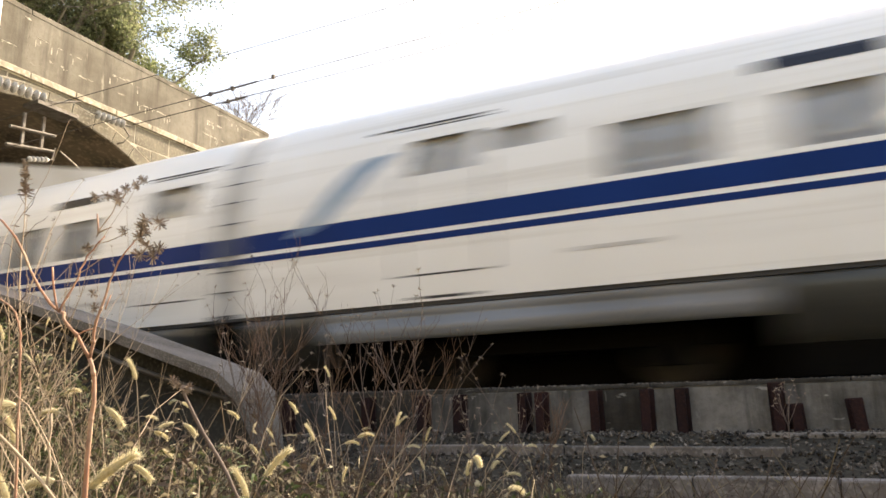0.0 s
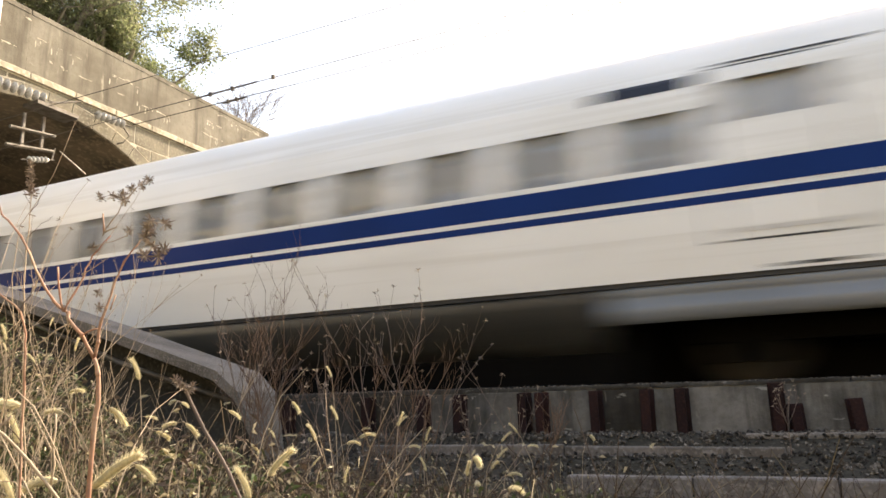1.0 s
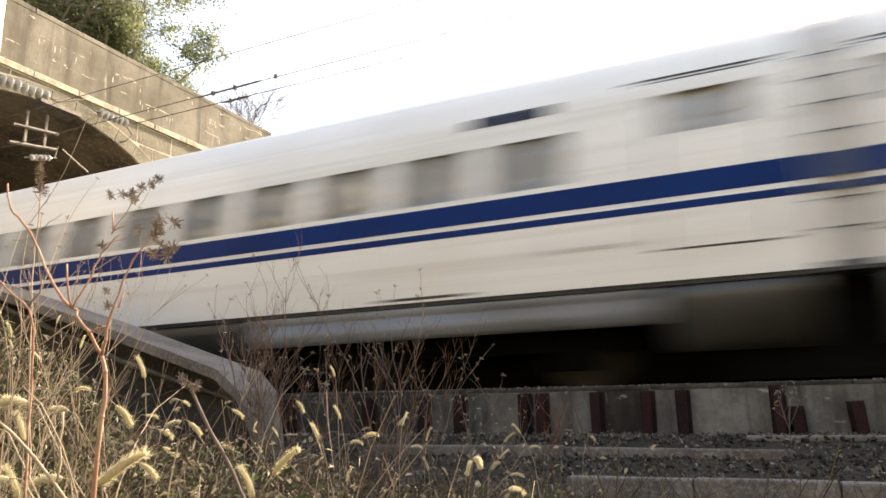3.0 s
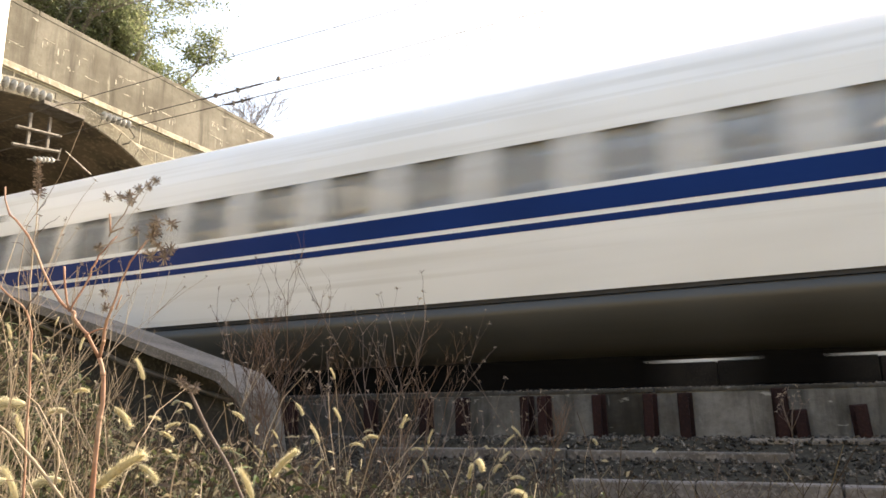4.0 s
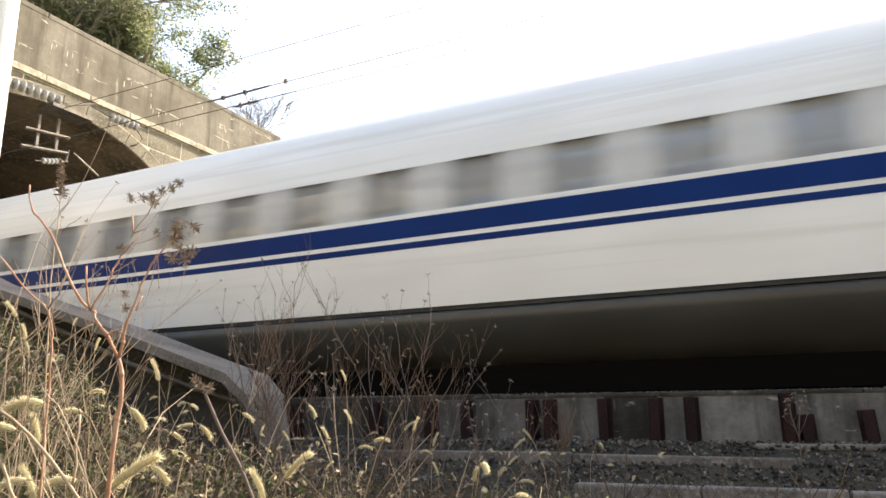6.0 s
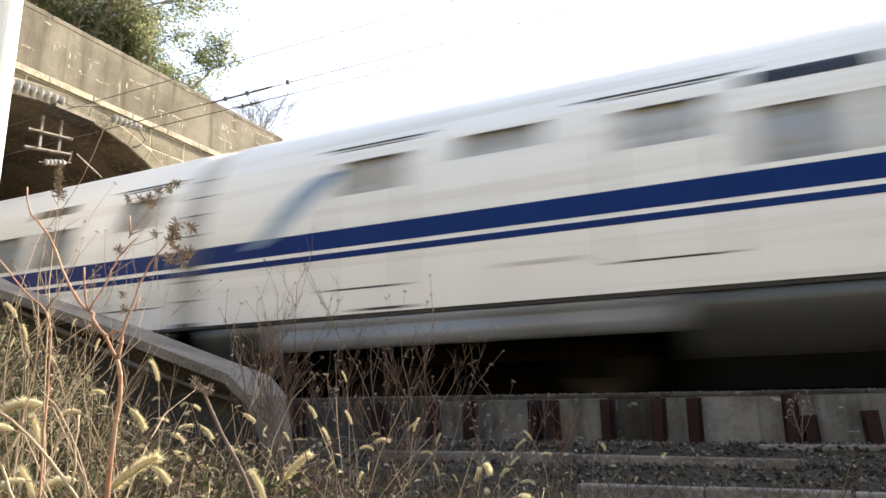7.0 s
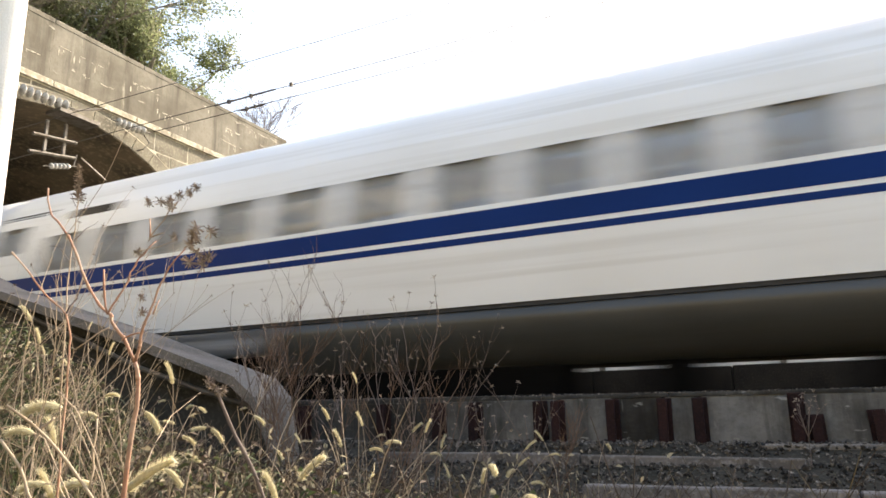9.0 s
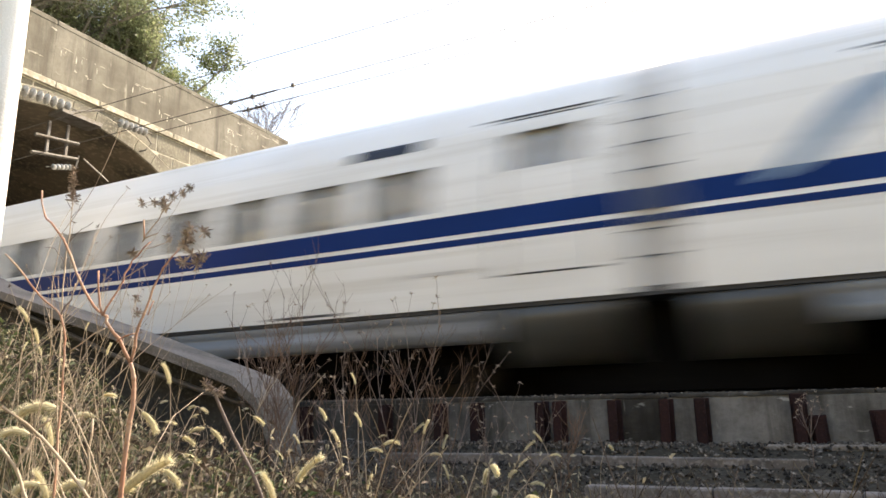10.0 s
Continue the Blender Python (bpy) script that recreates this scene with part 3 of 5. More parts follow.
def build_overhead():
    insulator("insulator_string", (PX + 0.32, 9.7, 8.06), (PX + 0.32, 11.25, 8.12), 8, 0.15, "horizontal string of grey-white porcelain discs")
    insulator("insulator_string", (PX + 0.32, 12.75, 8.28), (PX + 0.32, 13.75, 8.33), 6, 0.13, "horizontal string of grey-white porcelain discs")
    insulator("insulator_string", (PX + 0.27, 10.95, 6.36), (PX + 0.27, 11.5, 6.52), 5, 0.085, "small slanted porcelain insulator under the bracket")
    tagged(part("insulator_hanger", Geo().tube([(PX + 0.27, 11.66, 6.9), (PX + 0.27, 11.6, 6.56), (PX + 0.27, 11.5, 6.52)], 0.025, 6), M_IRON), "bent iron rod holding the small insulator", "hanger")
    root = tagged(new("catenary_bracket"), "grey iron bracket frame hung in the tunnel mouth", "bracket")
    x = PX + 0.22
    for y, z0, z1 in ((10.77, 6.62, 7.58), (11.30, 6.76, 7.66)):
        part("upright", Geo().box((x - 0.035, y - 0.04, z0), (x + 0.035, y + 0.04, z1), None, 0.008), M_IRON, root)
    for (ya, za), (yb, zb) in (((10.4, 7.07), (11.62, 7.22)), ((10.35, 6.58), (11.62, 6.79))):
        g = Geo().tube([(x + 0.05, ya, za), (x + 0.05, yb, zb)], 0.05, 6)
        part("crossbar", g, M_IRON, root)
    part("stay", Geo().tube([(x + 0.05, 11.8, 6.86), (x + 0.05, 12.62, 6.46)], 0.022, 6), M_IRON, root)
    part("beam", Geo().box((PX - 0.1, 10.9, 7.85), (PX + 0.5, 12.1, 7.95), None, 0.01), M_IRON, root)
    part("stay", Geo().tube([(PX + 0.3, 11.0, 7.9), (PX + 0.25, 12.3, 8.5)], 0.03, 6), M_IRON, root)
    part("hook", Geo().tube([(PX + 0.2, 13.8, 8.3), (PX + 0.3, 13.95, 8.05), (PX + 0.25, 13.8, 7.8), (PX + 0.1, 13.7, 7.75)], 0.025, 6), M_IRON, root)
    for name, y, z, r, lab in (("contact_wire", TRACK_Y, 5.05, 0.0075, "thin dark contact wire over the near track"),
                               ("messenger_wire", TRACK_Y, 5.68, 0.0065, "thin dark messenger wire over the contact wire"),
                               ("feeder_wire", 14.2, 8.5, 0.012, "thin dark feeder wire tied to the portal"),
                               ("contact_wire", TRACK_2, 5.05, 0.006, "thin dark contact wire over the far track")):
        pts = []
        for i in range(43):
            X = PX + (0.1 if name == "feeder_wire" else -20) + i * 3.2
            pts.append((X, y, z + 0.035 * ((i % 14) / 7 - 1) ** 2))
        tagged(part(name, Geo().tube(pts, r, 5), M_WIRE), lab, "overhead wire", "overhead wires")
    for y, z, x0, x1, r in ((TRACK_Y, 5.045, -8.1, -6.78, 0.016), (14.2, 8.5, -13.2, -12.3, 0.028)):
        g = Geo().tube([(x0, y, z), (x0 + 0.08, y, z), (x1 - 0.08, y, z + 0.01), (x1, y, z + 0.01)], [r * 0.5, r, r, r * 0.5], 8)
        for k in (0.25, 0.6):
            X = x0 + (x1 - x0) * k
            g.box((X - 0.03, y - r * 1.6, z - r * 1.6), (X + 0.03, y + r * 1.6, z + r * 2.2), None, 0.004)
        tagged(part("wire_splice", g, M_WIRE), "dark splice rod clamped along an overhead wire", "splice", "splices on the wires")
    g = Geo().box((-6.53, TRACK_Y - 0.02, 5.035), (-6.47, TRACK_Y + 0.02, 5.10), None, 0.008)
    tagged(part("wire_clamp", g, M_IRON), "small dark clamp gripping the contact wire", "clamp")


def build_pole():
    g = Geo()
    prof = [(0.23, -0.5), (0.228, 0.5), (0.21, 3.0), (0.19, 6.0), (0.17, 9.0)]
    g.lathe(pose(-8.664, 4.935, 0), prof, 24)
    root = part("catenary_mast", g, M_POLE, None, "", True)
    tagged(root, "pale weathered concrete catenary mast beside the track", "mast")


build_overhead()
build_pole()


# ---- trees on the hill ----
def build_tree(x, y, z, height, spread, seed, leaf_mat, label, leaves=9000, lean=0.0, leaf=0.15, bare=0.0):
    rnd = random.Random(seed)
    root = tagged(new("tree"), label, "tree", "trees over the tunnel")
    wood, tips = Geo(), []
    def branch(p, d, length, r, depth):
        pts, rad = [p], [r]
        n = 4
        for i in range(n):
            d = (d + Vector((rnd.uniform(-.28, .28), rnd.uniform(-.28, .28), rnd.uniform(-.1, .22)))).normalized()
            p = p + d * length / n
            pts.append(p)
            rad.append(r * (1 - 0.55 * (i + 1) / n))
            if depth >= 2:
                tips.append((p, d, length))
        wood.tube(pts, rad, 6 if depth < 2 else 4, False)
        if depth < 4 and r > 0.008:
            for i in range(rnd.choice((3, 4)) if depth else 7):
                k = rnd.randint(1, n)
                a = rnd.uniform(0, 2 * math.pi)
                out = Vector((math.cos(a), math.sin(a), rnd.uniform(-0.1, 0.7)))
                branch(pts[k], (d * 0.5 + out).normalized(), length * rnd.uniform(0.5, 0.72), rad[k] * 0.6, depth + 1)
    trunk = Geo()
    tp = [Vector((0, lean * k * height * 0.24, height * 0.24 * k)) + Vector((rnd.uniform(-.1, .1), rnd.uniform(-.1, .1), 0)) for k in (0, 0.35, 0.7, 1)]
    trunk.tube(tp, [height * 0.03, height * 0.025, height * 0.02, height * 0.016], 10)
    for i in range(6):
        a = i * 1.05 + rnd.uniform(-.3, .3)
        branch(tp[2].lerp(tp[3], rnd.random()), Vector((math.cos(a) * spread, math.sin(a) * spread, rnd.uniform(0.3, 1.0))).normalized(), height * 0.36, height * 0.016, 1)
    branch(tp[3], Vector((0, lean, 1)), height * 0.4, height * 0.014, 1)
    part("trunk", trunk, M_BARK, root)
    part("branchwork", wood, M_BARK, root)
    g = Geo()
    clumps = [t for t in tips if rnd.random() > 0.25 + bare]
    for i in range(leaves):
        p, d, ln = rnd.choice(clumps)
        q = p + Vector((rnd.gauss(0, 1), rnd.gauss(0, 1), rnd.gauss(0, 0.8))) * (0.08 + 0.13 * ln)
        a = Vector((rnd.uniform(-1, 1), rnd.uniform(-1, 1), rnd.uniform(-.8, .6))).normalized() * leaf * rnd.uniform(0.6, 1.3)
        b = a.cross(Vector((rnd.uniform(-1, 1), rnd.uniform(-1, 1), rnd.uniform(-1, 1)))).normalized() * leaf * 0.32
        g.add([q, q + a * 0.5 + b, q + a, q + a * 0.5 - b], [(0, 1, 2, 3)])
    part("crown", g, leaf_mat, root, "uneven crown of small leaves")
    root.location = (x, y, z)


def build_trees():
    build_tree(-22.5, 11.9, 9.5, 12.0, 1.0, 11, M_LEAF_DRY, "greyish half-bare broadleaf tree above the tunnel", 15000, 0.1, 0.11, 0.3)
    build_tree(-23.0, 15.2, 9.3, 11.6, 0.75, 12, M_LEAF, "dense olive-green evergreen tree above the tunnel", 34000, 0.02, 0.13)
    build_tree(-26.5, 12.6, 9.8, 13.5, 1.0, 14, M_LEAF_DRY, "greyish half-bare broadleaf tree above the tunnel", 16000, 0.0, 0.11, 0.3)
    build_tree(-22.5, 17.2, 9.2, 9.3, 1.0, 17, M_LEAF, "small olive-green evergreen tree leaning over the parapet", 36000, 0.1, 0.12)
    rnd = random.Random(21)
    root = tagged(new("bare_shrub"), "leafless twiggy shrub at the end of the parapet", "shrub")
    g = Geo()
    def twig(p, d, ln, r, depth):
        pts = [p]
        for i in range(4):
            d = (d + Vector((rnd.uniform(-.3, .3), rnd.uniform(-.3, .3), rnd.uniform(-.15, .25)))).normalized()
            pts.append(pts[-1] + d * ln / 4)
        g.tube(pts, [r, r * .9, r * .8, r * .7, r * .5], 4, False)
        if depth < 3:
            for i in range(4):
                a = rnd.uniform(0, 6.3)
                twig(pts[rnd.randint(1, 4)], (d + Vector((math.cos(a), math.sin(a), rnd.uniform(-.2, .5))) * 0.9).normalized(), ln * 0.62, r * 0.6, depth + 1)
    for i in range(9):
        a = i * 0.75
        twig(Vector((0, 0, 0)), Vector((math.cos(a) * .6, math.sin(a) * .8, 0.9)).normalized(), 2.0, 0.028, 0)
    part("twig_crown", g, M_TWIG, root)
    root.location = (-21.5, 24.6, 12.3)
    g = Geo().tube([(-21.5, 24.6, 6.5), (-21.52, 24.62, 9.0), (-21.5, 24.6, 12.4)], [0.11, 0.09, 0.06], 8)
    ob = part("trunk", g, M_BARK, root)
    ob.matrix_parent_inverse = Matrix.Translation((21.5, -24.6, -12.3))


build_trees()


# ---- the train: white cars with blue stripes ----
RAIL = 0.1
PROFILE = [(0.0, 3.74), (0.35, 3.735), (0.7, 3.69), (1.0, 3.58), (1.2, 3.42), (1.35, 3.22), (1.48, 2.98), (1.56, 2.75), (1.62, 2.5), (1.66, 2.2), (1.685, 1.8), (1.69, 1.4), (1.685, 1.03)]


def half_width(z):
    """Half the car's width at a height over the low end of the wall line."""
    for (y0, z0), (y1, z1) in zip(PROFILE, PROFILE[1:]):
        if z1 <= z <= z0:
            return y0 + (y1 - y0) * (z0 - z) / (z0 - z1)
    return 1.685


def side_patch(s0, s1, z0, z1, out, sign, thick=0.0, rows=4):
    """A patch of the car's side from s0 to s1 and z0 to z1, out metres proud."""
    g = Geo()
    zs = [z0 + (z1 - z0) * i / rows for i in range(rows + 1)]
    v = [(s, sign * (half_width(z) + out), z - RAIL) for z in zs for s in (s0, s1)]
    f = [(2 * i, 2 * i + 1, 2 * i + 3, 2 * i + 2) for i in range(rows)]
    if thick:
        k = len(v)
        v += [(s, sign * (half_width(z) + out - thick), z - RAIL) for z in zs for s in (s0, s1)]
        f += [(k + 2 * i + 2, k + 2 * i + 3, k + 2 * i + 1, k + 2 * i) for i in range(rows)]
        f += [(0, 1, k + 1, k), (2 * rows, 2 * rows + 1, k + 2 * rows + 1, k + 2 * rows)]
        f += [(2 * i, 2 * i + 2, k + 2 * i + 2, k + 2 * i) for i in range(rows)]
        f += [(2 * i + 1, 2 * i + 3, k + 2 * i + 3, k + 2 * i + 1) for i in range(rows)]
    return g.add(v, f)


WIN, DOORW, SMALL = (2.07, 2.625), (2.42, 2.87), (2.64, 2.93)
CACHE = {}


def cached(key, make):
    if key not in CACHE:
        CACHE[key] = make()
    return CACHE[key]


def plan(front, rear):
    """Openings (s0, s1, low, high, kind) along the car and the pieces fixed to its side."""
    wins, extras = [], []
    if front == "emblem":
        wins += [(2.2, 3.05, *DOORW, "door"), (3.7, 4.65, *SMALL, "small"), (5.45, 6.25, *DOORW, "door")]
        extras += [("emblem", 1.0, 2.15), ("display", 6.6, 7.7), ("slot", 2.5, 3.2), ("plate", 4.2, 5.0), ("gutter", 1.9, 3.3), ("gutter", 5.0, 6.6)]
        first = 6.68
    elif front == "emblem_window":
        wins += [(2.45, 3.2, *DOORW, "door"), (3.4, 4.0, 2.56, 2.83, "small"), (4.6, 5.55, *WIN, "window")]
        extras += [("emblem", 1.0, 2.15), ("display", 6.0, 7.05), ("slot", 2.5, 3.2), ("plate", 4.2, 5.0), ("gutter", 1.9, 3.3)]
        first = 6.26
    elif front == "service":
        wins += [(0.4, 1.05, *DOORW, "door"), (1.2, 2.05, *SMALL, "small")]
        extras += [("display", 2.75, 3.8), ("gutter", 0.3, 2.0), ("slot", 3.0, 3.8), ("plate", 1.6, 2.4)]
        first = 2.72
    else:
        wins += [(0.42, 1.05, *DOORW, "door")]
        extras += [("display", 1.95, 2.95), ("gutter", 0.3, 1.5), ("slot", 3.0, 4.0), ("plate", 1.6, 2.4)]
        first = 1.70
    if rear == "double":
        wins += [(20.05, 20.9, *DOORW, "door"), (23.6, 24.35, *DOORW, "door")]
        extras += [("display", 18.9, 19.85), ("gutter", 20.0, 21.3), ("gutter", 23.4, 24.6), ("slot", 20.4, 20.95), ("plate", 20.1, 20.9)]
        last = 19.75
    elif rear == "blank":
        extras += [("slot", 20.6, 21.6)]
        last = 23.25
    else:
        wins += [(23.6, 24.35, *DOORW, "door")]
        extras += [("display", 21.6, 22.5), ("gutter", 23.3, 24.6), ("slot", 20.6, 21.6), ("plate", 22.4, 23.2)]
        last = 22.6
    wide = 0.80
    first -= 0.08
    last += 0.07
    n = round((last - wide - first) / 1.04)
    for i in range(n + 1):
        s = first + i * (last - wide - first) / n
        wins.append((round(s, 3), round(s + wide, 3), *WIN, "window"))
    return wins, extras


def body_mesh(wins):
    g = Geo()
    zs = sorted({1.03, 1.25, 1.55, 1.8, 2.0, 2.2, 2.72, 2.98, *WIN, *DOORW, *SMALL, *[q[2] for q in wins], *[q[3] for q in wins]}, reverse=True)
    ss = sorted({round(q, 3) for q in (0.22, 24.78, *[w[0] for w in wins], *[w[1] for w in wins], *[0.22 + 24.56 * i / 14 for i in range(15)])})
    for sign in (-1, 1):
        v = [(s, sign * half_width(z), z - RAIL) for z in zs for s in ss]
        w = len(ss)
        f = []
        for j in range(len(zs) - 1):
            zc = (zs[j] + zs[j + 1]) / 2
            for i in range(w - 1):
                sc = (ss[i] + ss[i + 1]) / 2
                if any(a < sc < b and lo < zc < hi for a, b, lo, hi, _ in wins):
                    continue
                f.append((j * w + i, j * w + i + 1, (j + 1) * w + i + 1, (j + 1) * w + i))
        g.add(v, f)
    top = [(y, z) for y, z in PROFILE if z >= 2.98]
    ring = [(-y, z) for y, z in top[::-1]] + top[1:]
    sv = [0.22, 6, 12, 18, 24.78]
    v = [(s, y, z - RAIL) for s in sv for y, z in ring]
    w = len(ring)
    g.add(v, [(j * w + i, j * w + i + 1, (j + 1) * w + i + 1, (j + 1) * w + i) for j in range(len(sv) - 1) for i in range(w - 1)])
    full = [(-y, z) for y, z in PROFILE[::-1]] + PROFILE[1:]
    for s in (0.22, 24.78):
        g.add([(s, y, z - RAIL) for y, z in full], [tuple(range(len(full)))])
    return g.mesh("body", M_PAINT, True)


def skirt_mesh(sign, cover=False, only=None):
    """Grey skirt curling in below the body, cut higher over the bogies."""
    cuts = [(0.3, 1.35, 0.42), (1.35, 5.9, 0.66), (5.9, 18.85, 0.42 if sign < 0 else 0.49), (18.85, 23.5, 0.66), (23.5, 24.7, 0.42)]
    prof = [(1.645, 0.985), (1.676, 0.957), (1.672, 0.86), (1.632, 0.74), (1.585, 0.66), (1.49, 0.54), (1.35, 0.42)]
    g = Geo()
    for a, b, low in cuts:
        if cover != (low > 0.5) or (cover and a > 10) or (only is not None and a != only):
            continue
        p = [q for q in prof if q[1] >= low - 0.01]
        if cover:
            p = [(1.645, 0.985), (1.665, 0.955), (1.635, 0.905), (1.632, 0.875), (1.672, 0.815), (1.682, 0.765), (1.66, 0.70), (1.63, 0.66)]
        e = p[-1]
        p = p + [(e[0] - 0.03, e[1])] + [(q[0] - 0.03, q[1]) for q in p[::-1]]
        v = [(s, sign * y, z - RAIL) for s in (a, b) for y, z in p]
        n = len(p)
        g.add(v, [(i, i + 1, n + i + 1, n + i) for i in range(n - 1)] + [tuple(range(n)), tuple(range(2 * n - 1, n - 1, -1))])
    return g.mesh("bogie_cover" if cover else "skirt", M_COVER if cover else M_SKIRT, True)


def emblem_mesh(sign):
    """A plain crescent on the side."""
    g = Geo()
    n = 14
    v, f = [], []
    for i in range(n + 1):
        k = i / n
        s = 0.95 + 1.25 * k ** 0.9
        mid = 1.92 + 0.82 * math.sin(k * 1.45) ** 1.3
        wide = 0.02 + 0.15 * math.sin(math.pi * min(1, k * 1.02))
        for e in (-1, 1):
            z = mid + e * wide
            v.append((s, sign * (half_width(z) + 0.006), z - RAIL))
    f = [(2 * i, 2 * i + 2, 2 * i + 3, 2 * i + 1) for i in range(n)]
    return g.add(v, f).mesh("emblem", M_LOGO, True)


def seat_mesh():
    g = Geo()
    for y0, y1 in ((-1.45, -0.45), (0.05, 1.45)):
        g.box((0.0, y0, 1.55), (0.5, y1, 1.72), None, 0.03)
        g.box((0.42, y0, 1.6), (0.58, y1, 2.42), pose(0.12, 0, 0, 0, 4, 0), 0.05)
    return g.mesh("seat_row", M_SEAT)


def build_car(k, front="plain", rear="plain", panto=""):
    label = "white high-speed train car with broad and thin blue stripes"
    if front.startswith("emblem"):
        label = "white train car with blue stripes and grey-blue emblem"
    if panto:
        label = "white train car with blue stripes and roof pantograph gear"
    car = tagged(new("train_car"), label, "train car", "cars of the train")
    wins, extras = plan(front, rear)
    rnd = random.Random(60 + k)
    part("body", cached(("body", front, rear), lambda: body_mesh(wins)), None, car)
    # underfloor: its near-black colour carries the shade beneath the car
    part("underfloor", cached("under", lambda: Geo().box((0.3, -1.5, 0.86), (24.7, 1.5, 0.93)).mesh("underfloor", M_UNDER)), None, car, "underfloor plate coloured near-black for the shade beneath")
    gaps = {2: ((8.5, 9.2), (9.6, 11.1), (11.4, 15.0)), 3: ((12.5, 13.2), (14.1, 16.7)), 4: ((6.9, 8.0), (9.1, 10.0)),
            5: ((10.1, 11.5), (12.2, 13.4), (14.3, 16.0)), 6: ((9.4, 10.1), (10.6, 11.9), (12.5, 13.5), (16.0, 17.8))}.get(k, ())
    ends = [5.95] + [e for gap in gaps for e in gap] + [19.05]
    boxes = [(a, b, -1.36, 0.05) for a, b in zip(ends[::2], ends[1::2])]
    part("underfloor_tray", cached("tray", lambda: Geo().box((5.95, -1.36, 0.68 - RAIL), (19.05, 1.36, 0.858), None, 0.03).mesh("underfloor_tray", M_UNDER)), None, car, "tray under the floor coloured near-black for shade")
    # Filler boxes added around the bogies keep the underside black.
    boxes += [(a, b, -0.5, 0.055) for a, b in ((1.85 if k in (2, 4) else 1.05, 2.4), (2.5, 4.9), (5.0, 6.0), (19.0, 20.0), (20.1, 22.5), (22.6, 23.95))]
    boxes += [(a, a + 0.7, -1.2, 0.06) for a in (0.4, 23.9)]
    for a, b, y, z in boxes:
        part("equipment_box", cached(("box", a, b), lambda: Geo().box((a, y, z), (b, -0.6 if y < -1.3 else 1.3, 0.66 - RAIL if y < -1.3 else 0.85), None, 0.03).mesh("equipment_box", M_UNDER)), None, car, "underfloor equipment box coloured near-black for shade")
    part("cabin_floor", cached("floor", lambda: Geo().box((0.3, -1.6, 1.16), (24.7, 1.6, 1.2)).mesh("cabin_floor", M_CABIN)), None, car)
    part("cabin_ceiling", cached("ceil", lambda: Geo().box((0.3, -1.25, 3.08), (24.7, 1.25, 3.1)).mesh("cabin_ceiling", M_CABIN)), None, car)
    for sign, tag in ((-1, "n"), (1, "f")):
        for at in (0.3, 5.9, 23.5):
            part("skirt", cached(("skirt", sign, at), lambda: skirt_mesh(sign, False, at)), None, car, "grey painted skirt with a dark groove above it")
        for off in (0.0, 17.55):
            part("bogie_cover", cached(("cover", sign), lambda: skirt_mesh(sign, True)), None, car, "blue-grey side cover over a bogie").location.x = off
        part("groove", cached(("groove", sign), lambda: Geo().box((0.24, min(sign * 1.6, sign * 1.662), 0.89), (24.76, max(sign * 1.6, sign * 1.662), 0.935)).mesh("groove", M_RUBBER_GAP)), None, car, "black gap between body and skirt")
        part("broad_stripe", cached(("st", sign), lambda: side_patch(0.225, 24.775, 1.795, 2.015, 0.003, sign).mesh("broad_stripe", M_BLUE, True)), None, car, "broad dark blue stripe")
        part("thin_stripe", cached(("st2", sign), lambda: side_patch(0.225, 24.775, 1.672, 1.745, 0.003, sign).mesh("thin_stripe", M_BLUE, True)), None, car, "thin dark blue stripe")
        for a, b, lo, hi, kind in wins:
            owner = car
            if kind == "door":
                def seal():
                    zs = [1.3 + 1.75 * i / 8 for i in range(9)]
                    path = [(-0.12, z) for z in zs] + [(0.92, z) for z in zs[::-1]]
                    v = []
                    for s, z in path:
                        for e in (0.0, 0.02):
                            q = z + (e if z < 1.31 else -e if z > 3.04 else 0)
                            v.append((s + (e if s < 0 else -e), sign * (half_width(q) + 0.002), q - RAIL))
                    n = len(path)
                    f = [(2 * i, 2 * i + 1, 2 * ((i + 1) % n) + 1, 2 * ((i + 1) % n)) for i in range(n)]
                    return Geo().add(v, f).mesh("door", M_RUBBER_GAP)
                owner = part("door", cached(("seal", sign), seal), None, car, "flush passenger door with dark seams")
                owner.location.x = a
            pane = part("window_pane", cached(("pane", kind, sign, lo, round(b - a, 3)), lambda: side_patch(0, b - a, lo, hi, -0.006, sign, 0.008).mesh("window_pane", M_PANE, True)), None, owner, "tinted grey window pane")
            if owner is car:
                pane.location.x = a
            if kind == "window":
                # Blind added behind every pane, toned to set the brightness of the window.
                drop = 0.0
                bl = part("blind", cached(("blind", sign, drop, round(b - a, 3)), lambda: side_patch(-0.05, b - a + 0.05, lo - 0.03 + drop, hi + 0.04, -0.03, sign, 0.004).mesh("blind", M_TONE_BLIND)), None, car, "pale blind added behind the pane to set its grey")
                bl.location.x = a
            else:
                wall = part("vestibule_wall", cached(("vest", sign, lo, round(b - a, 3)), lambda: side_patch(-0.3, b - a + 0.3, lo - 0.2, hi + 0.12, -0.07, sign, 0.01).mesh("vestibule_wall", M_VEST)), None, car, "pale grey wall inside the vestibule")
                wall.location.x = a
